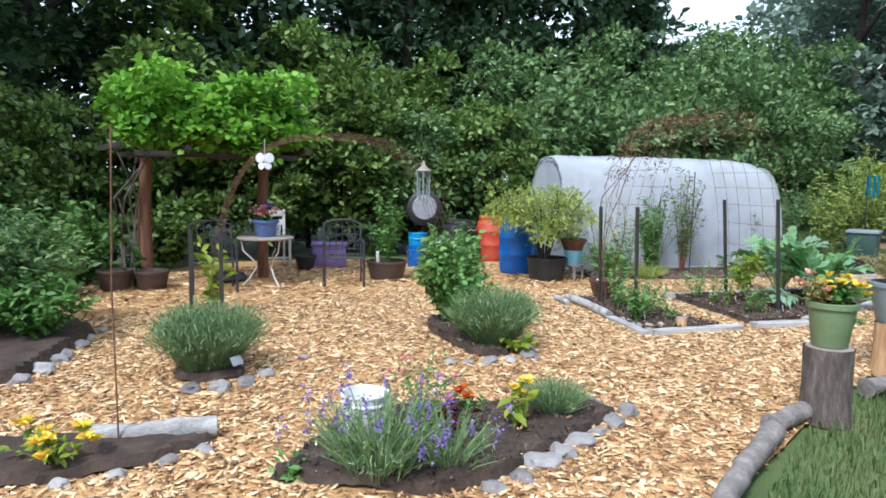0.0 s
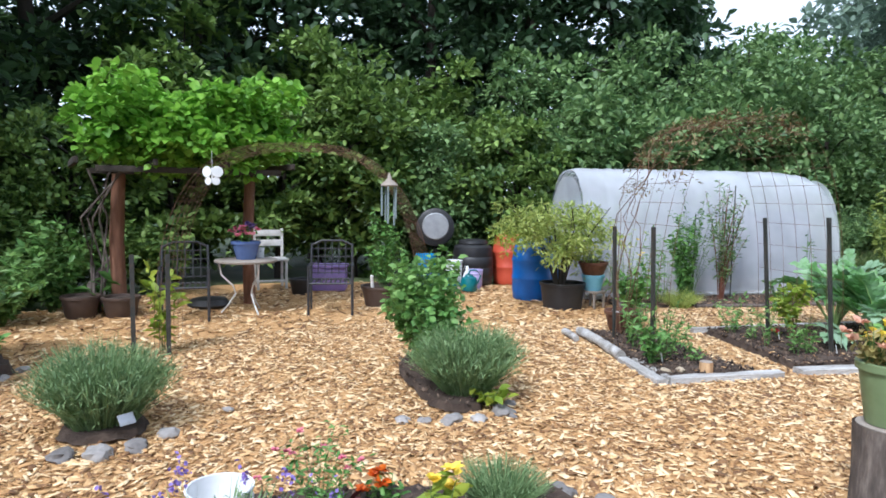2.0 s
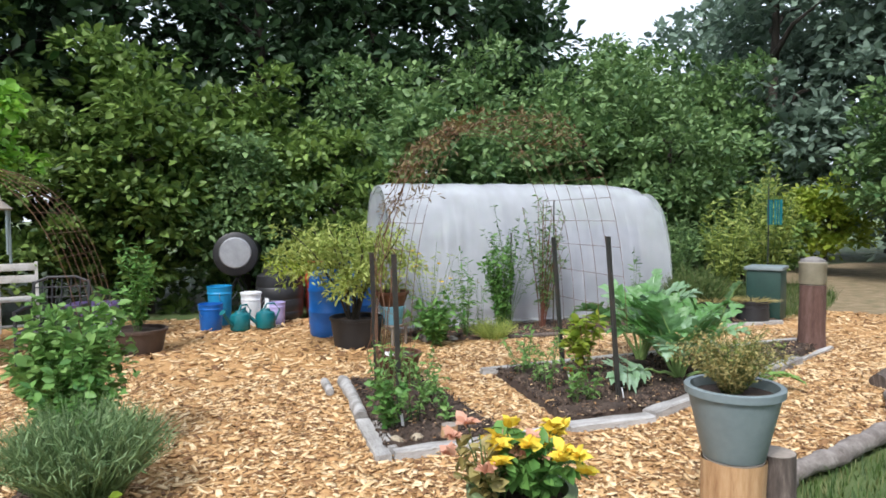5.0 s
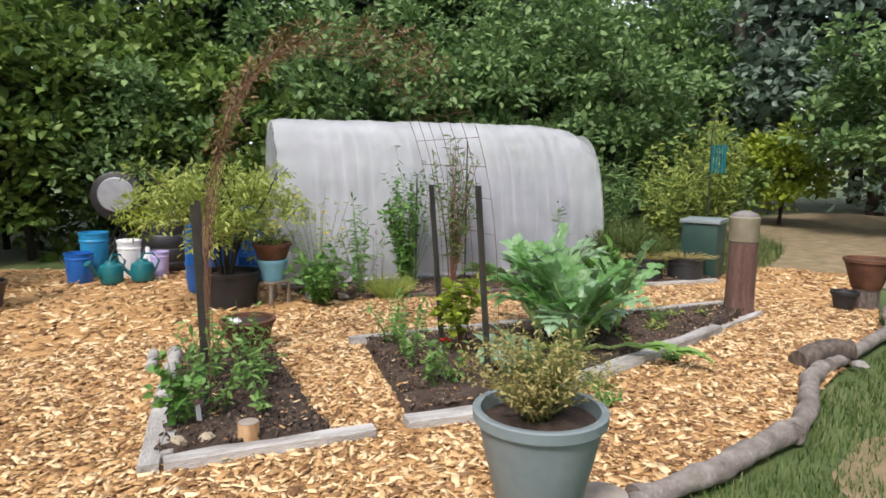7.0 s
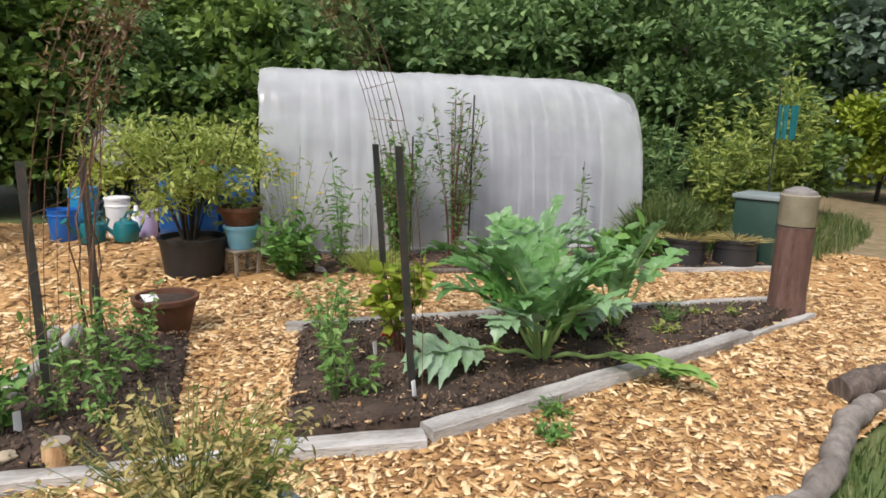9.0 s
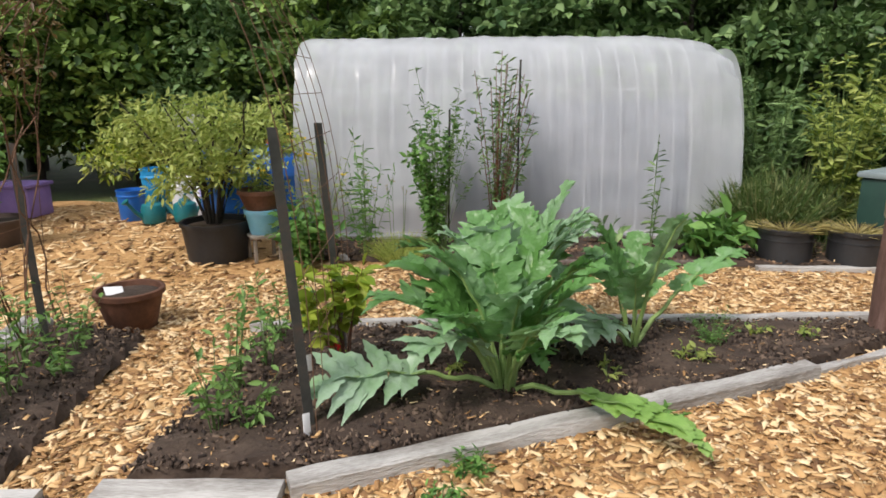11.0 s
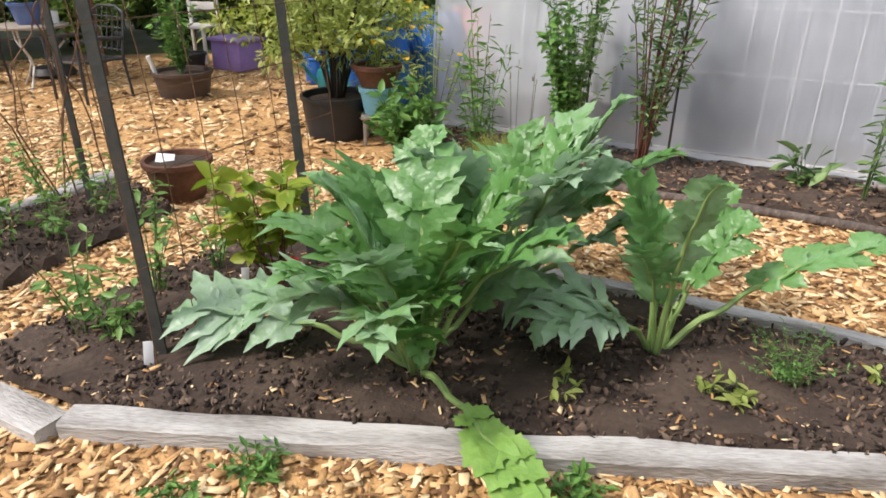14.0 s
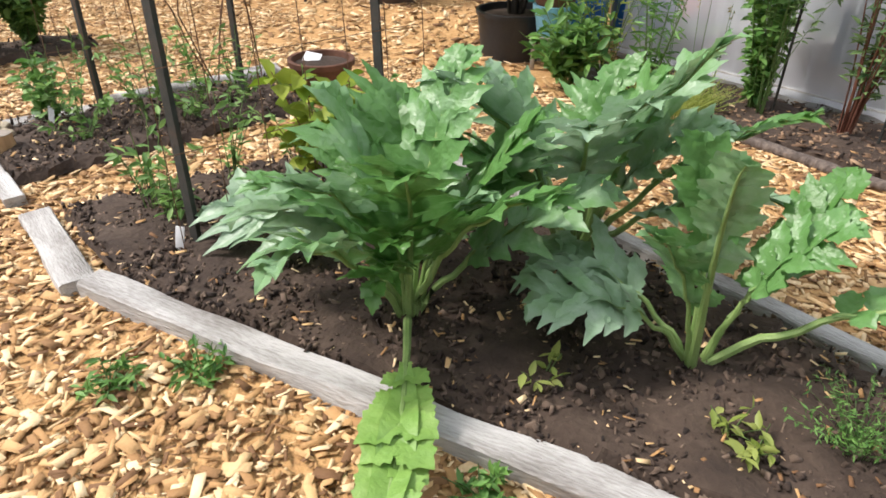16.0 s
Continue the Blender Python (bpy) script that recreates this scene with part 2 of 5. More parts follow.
def clumps(centres, radius, per, size, droop=0.35, wide=0.6):
    """Leaf clumps: each a loose ball of leaves pointing outward and down."""
    n = len(centres)
    d = unit(rng.normal(size=(n * per, 3)))
    d[:, 2] = np.where(d[:, 2] < -0.3, -d[:, 2], d[:, 2])
    r = np.broadcast_to(np.asarray(radius, float), (n,)).repeat(per)[:, None] * rng.uniform(0.45, 1.05, (n * per, 1))
    p = np.repeat(centres, per, 0) + d * r * np.array((1, 1, 0.75))
    way = d + rng.normal(size=d.shape) * 0.45 - np.array((0, 0, droop))
    return leaf_arrays(p, way, size * rng.uniform(0.6, 1.25, n * per), wide)


def crown_points(n, rx, ry, z0, z1, shell=0.55):
    """Uneven places in the outer part of an egg-shaped crown."""
    d = unit(rng.normal(size=(n, 3)))
    lump = 1 + 0.22 * np.sin(d[:, :1] * 5 + rng.uniform(0, 6)) * np.cos(d[:, 1:2] * 4 + d[:, 2:] * 3)
    r = rng.uniform(shell, 1.0, (n, 1)) * lump
    return d * r * np.array((rx, ry, (z1 - z0) / 2)) + np.array((0, 0, (z0 + z1) / 2))


def tree(x, y, height, spread, leafmat, label, name="tree", low=0.3, n=90, per=70, size=0.16, trunk=0.14, deep=None, group="", clump=0.55):
    t = thing(name, x, y, 0, 0, label, name.split("_")[-1], group)
    lean = rng.uniform(-0.3, 0.3, 2)
    bm = tube([(0, 0, -0.1), (lean[0] * 0.3, lean[1] * 0.3, height * 0.3), (lean[0], lean[1], height * 0.62), (lean[0] * 1.3, lean[1], height * 0.9)], [trunk, trunk * 0.8, trunk * 0.5, trunk * 0.15], 10)
    for k in range(7):
        a, z = k * 2.4 + rng.uniform(0, 1), height * (0.25 + 0.08 * k)
        r = spread * 0.75
        tube([(lean[0] * 0.6, lean[1] * 0.6, z), (math.cos(a) * r * 0.5, math.sin(a) * r * 0.5, z + r * 0.35), (math.cos(a) * r, math.sin(a) * r, z + r * 0.5)], [trunk * 0.45, trunk * 0.28, trunk * 0.08], 6, bm)
    part("trunk", bm, TRUNK, t)
    c = crown_points(n, spread, deep or spread, height * low, height)
    v, f = clumps(c, rng.uniform(0.6, 1.2, n) * clump, per, size)
    put("crown", np_mesh("crown", v, f, leafmat), t)
    return t


def inside(px, py, poly):
    hit = np.zeros(len(px), bool)
    for (x0, y0), (x1, y1) in zip(poly, poly[1:] + poly[:1]):
        cross = (y0 > py) != (y1 > py)
        hit ^= cross & (px < (x1 - x0) * (py - y0) / (y1 - y0 + 1e-12) + x0)
    return hit


def sheet(name, poly, step, z, bumps, mat, scale=1.5, edge=0.0):
    """A finely divided uneven sheet inside an outline, on a square grid cut to the outline; edge: how far it rises from the rim inward."""
    bm = bmesh.new()
    bm.faces.new([bm.verts.new((x, y, 0)) for x, y in poly])
    xs, ys = [p[0] for p in poly], [p[1] for p in poly]
    for axis, lo, hi in ((0, min(xs), max(xs)), (1, min(ys), max(ys))):
        for k in range(1, int((hi - lo) / step) + 1):
            co, no = [0, 0, 0], [0, 0, 0]
            co[axis], no[axis] = lo + k * step, 1
            bmesh.ops.bisect_plane(bm, geom=bm.verts[:] + bm.edges[:] + bm.faces[:], plane_co=co, plane_no=no)
    for v in bm.verts:
        h = noise.noise(v.co * scale) * bumps + noise.noise(v.co * scale * 5) * bumps * 0.4
        v.co.z = z + h + (0 if v.is_boundary else edge)
    bmesh.ops.recalc_face_normals(bm, faces=bm.faces[:])
    if sum(f.normal.z for f in bm.faces) < 0:
        bmesh.ops.reverse_faces(bm, faces=bm.faces[:])
    return part(name, bm, mat, None)


# ---- ground ----
bm = bmesh.new()
bmesh.ops.create_circle(bm, cap_ends=True, segments=64, radius=900)
tagged(part("ground", bm, LAWN, None), "rough mown lawn of green and dry straw-coloured grass", "ground", kind="structure").location.z = -0.03
CHIPS = [(-4, 2.6), (-1.5, 1.6), (0.5, 1.3), (2.9, 1.66), (4.3, 1.98), (5.6, 2.2), (7.05, 2.42), (7.6, 2.3), (8.24, 2.2), (9.0, 2.4), (9.85, 2.5), (11, 2.6), (12.4, 3.0), (14.5, 4.0), (14.2, 5.0),
         (12.4, 5.1), (11.4, 5.9), (9, 6.9), (8.1, 8.2), (8.1, 9.6), (7, 10.4), (5.6, 11.5), (3.6, 11.8), (2, 10.9), (0.6, 9.9), (0.3, 8.0), (-4, 7.5)]
tagged(sheet("wood_chip_path", CHIPS, 0.25, 0.0, 0.012, CHIPBED), "garden floor covered with fresh tan wood chips", "path", kind="structure")
BED_ONE = [(5.48, 4.14), (6.32, 3.84), (6.78, 5.45), (6.24, 5.86)]
BED_TWO = [(6.8, 3.78), (7.5, 3.56), (10.1, 3.64), (11.0, 3.75), (10.95, 4.04), (7.48, 5.25)]
BED_FRONT = [(1.15, 3.05), (1.75, 2.45), (2.1, 2.42), (3.36, 2.72), (3.3, 2.98), (2.5, 3.45), (1.9, 3.62)]
BED_LEFT = [(0.95, 6.9), (0.56, 6.1), (0.25, 5.5), (-1.4, 5.6), (-1.8, 8.2), (0.6, 8.2)]
BED_NEAR = [(-0.6, 4.0), (0.2, 3.6), (0.7, 3.55), (1.1, 3.7), (0.6, 4.05), (-0.4, 4.5)]
BED_HOUSE = [(8.0, 7.0), (9.2, 6.42), (10.7, 5.8), (11.5, 5.3), (12.6, 4.85), (12.9, 5.5), (11.8, 6.3), (9.8, 7.0), (8.1, 7.6)]
def round_bed(x, y, rx, ry, turn=0.0, n=22):
    """An uneven oval outline."""
    out = []
    for k in range(n):
        a = 2 * math.pi * k / n
        q = 1 + 0.14 * noise.noise((math.cos(a) * 1.7 + x, math.sin(a) * 1.7 + y, 2))
        u, v = rx * q * math.cos(a), ry * q * math.sin(a)
        out.append((x + u * math.cos(turn) - v * math.sin(turn), y + u * math.sin(turn) + v * math.cos(turn)))
    return out


BED_PEA = round_bed(3.92, 5.04, 0.30, 0.86, -0.35)
BED_LAV = round_bed(1.46, 5.06, 0.27, 0.27)
BEDS = [("vegetable bed of dark tilled soil with crumbs", BED_ONE, 0.05), ("vegetable bed of dark tilled soil behind grey planks", BED_TWO, 0.06), ("flower bed of dark soil edged with stones", BED_FRONT, 0.05),
        ("planted bed of dark soil edged with rubble", BED_LEFT, 0.10), ("small bed of dark soil beside a plank", BED_NEAR, 0.05), ("bed of dark soil along the plastic tunnel", BED_HOUSE, 0.04),
        ("narrow planting mound of dark soil", BED_PEA, 0.05), ("small round mound of dark soil", BED_LAV, 0.04)]
for text, poly, rise in BEDS:
    tagged(sheet("soil_bed", poly, 0.055, 0.012, 0.03, SOIL, 5, rise), text, "soil bed", kind="structure")

# ---- plastic-covered tunnel ----
HX, HY, HTURN, HLEN, HHALF, HTOP = 8.02, 7.72, -20.8, 4.32, 0.85, 1.97


def hoop(a):
    """Across and height on the tunnel's section at the angle a, from 0 in front to pi behind."""
    c, s = math.cos(a), math.sin(a)
    return HHALF - math.copysign(abs(c) ** 0.72, c) * HHALF, HTOP * abs(s) ** 0.78


film = bpy.data.materials.new("milky_plastic_film")
film.use_nodes = True
fn, fl = film.node_tree.nodes, film.node_tree.links
fb = fn["Principled BSDF"]
fb.inputs["Base Color"].default_value, fb.inputs["Roughness"].default_value = (0.88, 0.91, 0.96, 1), 0.22
ft, fm, fc = fn.new("ShaderNodeBsdfTransparent"), fn.new("ShaderNodeMixShader"), fn.new("ShaderNodeMixShader")
fr = fn.new("ShaderNodeBsdfTranslucent")
fr.inputs[0].default_value = (0.88, 0.91, 0.96, 1)
fm.inputs[0].default_value = 0.35
fl.new(fb.outputs[0], fm.inputs[1])
fl.new(fr.outputs[0], fm.inputs[2])
fz, fo = fn.new("ShaderNodeTexNoise"), fn.new("ShaderNodeTexCoord")
fz.inputs["Scale"].default_value = 2.2
fl.new(fo.outputs["Object"], fz.inputs[0])
fa = fn.new("ShaderNodeMapRange")
fa.inputs[3].default_value, fa.inputs[4].default_value = 0.40, 0.68
fl.new(fz.outputs[0], fa.inputs[0])
fl.new(fa.outputs[0], fc.inputs[0])
fl.new(fm.outputs[0], fc.inputs[1])
fl.new(ft.outputs[0], fc.inputs[2])
fl.new(fc.outputs[0], fn["Material Output"].inputs[0])
fp = fn.new("ShaderNodeBump")
fp.inputs["Strength"].default_value, fp.inputs["Distance"].default_value = 0.5, 0.03
fw = fn.new("ShaderNodeTexNoise")
fw.inputs["Scale"].default_value = 5
fq = fn.new("ShaderNodeMapping")
fq.inputs[3].default_value = (2.5, 0.6, 0.35)
fl.new(fo.outputs["Object"], fq.inputs[0])
fl.new(fq.outputs[0], fw.inputs[0])
fl.new(fw.outputs[0], fp.inputs["Height"])
fl.new(fp.outputs[0], fb.inputs["Normal"])

_c, _s = math.cos(radians(HTURN)), math.sin(radians(HTURN))
# Unseen soil floor, added to darken what shows through the tunnel film.
inner = [(HX + u * _c - w * _s, HY + u * _s + w * _c) for u, w in ((0.1, 0.1), (HLEN - 0.1, 0.1), (HLEN - 0.1, 2 * HHALF - 0.1), (0.1, 2 * HHALF - 0.1))]
tagged(sheet("soil_bed", inner, 0.15, 0.02, 0.02, SOIL, 4, 0.05), "added dark soil floor that darkens the tunnel inside", "soil bed", kind="structure")
tunnel = thing("polytunnel", HX, HY, 0, HTURN, "low arched garden tunnel covered with milky plastic film", "greenhouse")
bm = bmesh.new()
NA, NL = 40, 128
grid = []
for i in range(NL + 1):
    row = []
    u = i / NL
    for k in range(NA + 1):
        w, h = hoop(math.pi * k / NA)
        cell = abs(math.sin(u * HLEN * math.pi / 0.205))
        sag = 0.005 * cell + 0.012 * noise.noise((u * 12 + k * 0.12, k * 0.3, 3)) + 0.005 * noise.noise((u * 40 - k * 0.5, k * 0.1, 8))
        far = (1 - u) * HLEN
        tuck = 0.13 * math.exp(-far * 4.5) + 0.02 * math.exp(-u * HLEN * 14) + 0.016 * math.sin(k * 1.9 + far * 7) * math.exp(-far * 2.6)
        row.append(bm.verts.new((u * HLEN + 0.02 * noise.noise((k * 0.5, u * 5, 1)) * math.exp(-u * 20), HHALF + (w - HHALF) * (1 - sag - tuck * 0.6), 0.02 + h * (1 - sag * 0.7 - tuck))))
    grid.append(row)
for a, b in zip(grid, grid[1:]):
    for k in range(NA):
        bm.faces.new((a[k], b[k], b[k + 1], a[k + 1]))
part("film", bm, film, tunnel)
for u, flip in ((0.0, 1), (HLEN, -1)):
    bm = bmesh.new()
    cen = bm.verts.new((u + flip * 0.06, HHALF, 0.8))
    rim = [bm.verts.new((u, HHALF + (hoop(math.pi * k / NA)[0] - HHALF) * 0.955, 0.02 + hoop(math.pi * k / NA)[1] * 0.93)) for k in range(NA + 1)]
    for a, b in zip(rim, rim[1:] + rim[:1]):
        bm.faces.new((cen, a, b))
    part("end_sheet", bm, film, tunnel)
WIRE = material("pale_galvanised_wire", ((0.55, 0.57, 0.60), (0.72, 0.73, 0.75)), rough=0.5, scale=8, bump=0.05)


def rib_wire(u, inset, r, bm=None):
    return tube([(u, HHALF + (hoop(math.pi * k / 24)[0] - HHALF) * inset, 0.02 + hoop(math.pi * k / 24)[1] * (inset + 0.01)) for k in range(25)], r, 5, bm)


for i in range(21):
    u = 0.45 + i * (HLEN - 0.95) / 20
    part("hoop_wire", rib_wire(u, 0.945, 0.0045), WIRE, tunnel)
for i in range(4):
    part("end_hoop", rib_wire(0.04 + 0.10 * i, 0.965, 0.0045), IRON, tunnel, "dark wire hoop at the tunnel mouth")
for k in range(2, 23, 2):
    w, h = hoop(math.pi * k / 24)
    at = [(x, HHALF + (w - HHALF) * 0.945, 0.02 + h * 0.955) for x in (0.05, HLEN - 0.5)]
    part("long_wire", tube(at, 0.0035, 5), WIRE, tunnel)
# Dark grey sheet behind the film; makes the tunnel's lower front darker.
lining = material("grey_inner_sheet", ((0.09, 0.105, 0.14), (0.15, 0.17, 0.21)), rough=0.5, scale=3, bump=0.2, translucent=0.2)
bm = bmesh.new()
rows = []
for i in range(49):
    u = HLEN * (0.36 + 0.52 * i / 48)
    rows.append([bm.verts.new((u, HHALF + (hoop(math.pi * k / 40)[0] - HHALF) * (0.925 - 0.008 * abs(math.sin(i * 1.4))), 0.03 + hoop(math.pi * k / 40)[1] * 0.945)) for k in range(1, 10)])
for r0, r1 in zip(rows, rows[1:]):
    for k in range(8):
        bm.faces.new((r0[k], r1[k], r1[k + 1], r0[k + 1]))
part("inner_sheet", bm, lining, tunnel, "dark grey sheet set behind the lower front film")
bm = bmesh.new()
rows = []
for i in range(61):
    u = HLEN * i / 60
    out = 0.10 + 0.05 * noise.noise((u * 2.5, 4, 0))
    rows.append([bm.verts.new((u, y, z)) for y, z in ((0.0, 0.10), (-out * 0.35, 0.095 + 0.02 * noise.noise((u * 6, 1, 1))), (-out, 0.088 + 0.015 * noise.noise((u * 7, 2, 1))))])
for r0, r1 in zip(rows, rows[1:]):
    for k in range(2):
        bm.faces.new((r0[k], r1[k], r1[k + 1], r0[k + 1]))
part("ground_flap", bm, film, tunnel, "loose film edge lying on the soil")
for y in (0.02, 2 * HHALF - 0.02):
    b = part("base_board", box(HLEN, 0.05, 0.10, (HLEN / 2, y, 0.06)), OLDWOOD, tunnel, "grey weathered base board")

# ---- trees and hedges behind the garden ----
DARK = "tall dark green broadleaf tree at the wood's edge"
for x, y, h, s in ((-5, 10, 9, 2.6), (-2.2, 13, 10, 2.8), (1.2, 15, 10.5, 2.8), (4.2, 16, 10, 2.8), (7.0, 16.2, 10, 2.6), (9.5, 15.0, 9.5, 2.4), (11.8, 14.2, 9.0, 2.0), (14.2, 13.6, 8.8, 2.3), (16.0, 13.4, 7.4, 1.4), (2.8, 19.5, 12, 3.2), (7.5, 20, 12, 3.2), (-3, 18, 12, 3.4), (12.5, 19.5, 11, 2.8), (16.8, 14.0, 6.4, 1.5)):
    tree(x, y, h, s, L_FOREST, DARK, low=0.12, n=115, per=58, size=0.26, trunk=0.2, group="wood edge trees", clump=0.75)
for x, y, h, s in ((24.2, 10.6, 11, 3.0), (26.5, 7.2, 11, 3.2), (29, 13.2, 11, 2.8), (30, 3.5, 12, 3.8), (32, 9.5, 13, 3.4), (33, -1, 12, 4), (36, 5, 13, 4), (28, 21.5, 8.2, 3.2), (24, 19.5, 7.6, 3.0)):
    tree(x, y, h, s, L_FAR_HAZE, "tall tree across the dry lawn, haze tinted blue-green", low=0.02, n=140, per=60, size=0.32, trunk=0.25, group="far trees", clump=0.9)
HEDGE = "tall leafy green shrub in a dense hedge"
for x, y, h, s, q, m in ((-3.2, 8.6, 3.6, 1.2, 0.17, 0), (-1.7, 10.2, 3.9, 1.3, 0.15, 1), (-0.2, 11.3, 3.0, 1.2, 0.15, 0), (1.4, 12.4, 2.9, 1.2, 0.17, 0), (3.2, 12.9, 3.9, 1.3, 0.22, 0), (4.9, 12.6, 3.2, 1.25, 0.18, 0), (6.3, 12.2, 3.7, 1.2, 0.24, 0), (7.7, 11.6, 2.8, 1.1, 0.17, 1), (9.0, 10.7, 3.1, 1.1, 0.2, 0),
                      (6.2, 13.8, 4.9, 1.4, 0.28, 0), (3.4, 14.4, 5.4, 1.5, 0.30, 0), (0.4, 14, 4.6, 1.5, 0.22, 1), (8.4, 13.0, 4.4, 1.3, 0.24, 0), (-2.6, 11.8, 4.8, 1.4, 0.2, 1), (-4.6, 8.0, 4.2, 1.3, 0.18, 1)):
    tree(x, y, h, s, (L_HEDGE, L_SHRUB)[m], HEDGE, name="hedge_shrub", low=0.0, n=int(112 - q * 120), per=int(19 / q), size=q * 0.72, trunk=0.06, group="hedge shrubs", clump=0.30 + q * 0.6)
for x, y, h, s in ((10.6, 10.2, 3.7, 1.35), (12.2, 9.7, 3.8, 1.4), (13.9, 9.2, 4.5, 1.5), (15.4, 8.5, 4.1, 1.5), (12.8, 11.4, 5.5, 1.6), (10.4, 12.2, 4.6, 1.5), (15.8, 10.3, 5.6, 1.6), (17.5, 11.6, 5.5, 1.7)):
    tree(x, y, h, s, L_SHRUB, "grey-green arching shrub behind the plastic tunnel", name="arching_shrub", low=0.0, n=110, per=70, size=0.15, trunk=0.06, group="arching shrubs", clump=0.44)
for x, y, h, s in ((20.3, 12.2, 6.0, 2.0), (23.2, 14.6, 6.8, 2.3), (22.3, 11.2, 6.2, 2.0), (19.0, 13.6, 5.8, 1.8)):
    tree(x, y, h, s, L_SHRUB, "dense rounded green tree beyond the hedge", low=0.02, n=110, per=56, size=0.22, trunk=0.14, group="trees beyond the hedge", clump=0.6)
# Unseen trees added: the first three cut sky light, the rest close the surroundings.
for x, y, h, s in ((15, -5, 11, 3.6), (9, -8, 11, 3.6), (20, -3, 11, 3.6), (-8, -14, 10, 4), (2, -18, 10, 4.5), (14, -16, 10, 4.5), (-14, 2, 10, 4), (26, -9, 10, 4.5)):
    tree(x, y, h, s, L_FOREST, "unseen dark green tree added to close in the lawn and cut sky light", low=0.1, n=60, per=30, size=0.6, trunk=0.25, group="trees behind the lawn", clump=1.2)

# ---- kinds of things ----
def plank(p0, p1, wide, high, z=0.0, mat=None, label="grey weathered plank edging a bed", name="edging_plank", group="bed edging planks"):
    a, b = Vector((*p0, 0)), Vector((*p1, 0))
    d = b - a
    bm = bmesh.new()
    n = max(4, int(d.length / 0.12))
    rows = []
    seed = rng.uniform(0, 90)
    for k in range(n + 1):
        u = d.length * k / n
        row = []
        for y, zz in ((-0.5, 0), (-0.5, 0.88), (-0.42, 1), (0.42, 1), (0.5, 0.88), (0.5, 0)):
            w = 0.012 * noise.noise((u * 3 + seed, y * 2, zz))
            row.append(bm.verts.new((u, y * wide + w, zz * high + w * 0.6)))
        rows.append(row)
    for r0, r1 in zip(rows, rows[1:]):
        for k in range(6):
            bm.faces.new((r0[k], r1[k], r1[(k + 1) % 6], r0[(k + 1) % 6]))
    bm.faces.new(rows[0])
    bm.faces.new(rows[-1][::-1])
    bmesh.ops.recalc_face_normals(bm, faces=bm.faces[:])
    ob = part(name, bm, mat or OLDWOOD, None)
    ob.matrix_basis = pose(a.x, a.y, z, 0, 0, math.degrees(math.atan2(d.y, d.x)))
    return tagged(ob, label, "plank", group)


def log(points, r, mat, label, name="edging_log", group=""):
    pts = [Vector(p) for p in points]
    fine, rad = [], []
    for a, b in zip(pts, pts[1:]):
        for k in range(14):
            fine.append(a.lerp(b, k / 14))
    fine.append(pts[-1])
    for k, p in enumerate(fine):
        rad.append(r * (1 + 0.18 * noise.noise((k * 0.37, r * 40, 1))))
        p += Vector((noise.noise((k * 0.13, 1, 5)), noise.noise((k * 0.13, 7, 5)), 0)) * r * 0.35
    bm = tube(fine, rad, 18)
    bm.normal_update()
    for v in bm.verts:
        v.co += v.normal * r * (0.22 * noise.noise(v.co * 9) + 0.12 * noise.noise(v.co * 26))
    return tagged(part(name, bm, mat, None), label, "log", group)


def stone(x, y, s, z=-0.008, mat=None, group="edging stones", flat=0.55, label="rounded grey edging stone on the soil"):
    bm = bmesh.new()
    bmesh.ops.create_icosphere(bm, subdivisions=3, radius=1)
    off = Vector((rng.uniform(0, 50), 0, 0))
    s *= rng.uniform(0.6, 0.95)
    sx, sy = rng.uniform(0.8, 1.45), rng.uniform(0.65, 1.0)
    for v in bm.verts:
        v.co *= 1 + 0.42 * noise.noise(v.co * 1.4 + off) + 0.10 * noise.noise(v.co * 4 + off)
        v.co = Vector((v.co.x * s * sx, v.co.y * s * sy, v.co.z * s * flat))
    ob = part("stone", bm, mat or STONE, None)
    ob.matrix_basis = pose(x, y, z + s * flat * 0.55, 0, 0, rng.uniform(0, 360))
    return tagged(ob, label, "stone", group)


def stump(x, y, r, h, side, label, name="wood_stump", z=0.0):
    t = thing(name, x, y, z, rng.uniform(0, 360), label, "stump")
    bm = bmesh.new()
    seg, rows = 30, []
    for k in range(9):
        u = k / 8
        rows.append([bm.verts.new(((r * (1 + 0.12 * (1 - u) ** 3 + 0.09 * noise.noise((math.cos(a) * 2, math.sin(a) * 2, u * 2 + r * 30)))) * math.cos(a),
                                   (r * (1 + 0.12 * (1 - u) ** 3 + 0.09 * noise.noise((math.cos(a) * 2, math.sin(a) * 2, u * 2 + r * 30)))) * math.sin(a), u * h - 0.02))
                     for a in (2 * math.pi * j / seg for j in range(seg))])
    for a, b in zip(rows, rows[1:]):
        for k in range(seg):
            bm.faces.new((a[k], a[(k + 1) % seg], b[(k + 1) % seg], b[k]))
    part("bark_side", bm, side, t)
    part("cut_top", lathe([(r * 0.93, h - 0.03), (r * 0.96, h - 0.018), (r * 0.4, h - 0.012)]), CUTWOOD, t, "grey cracked cut top")
    return t


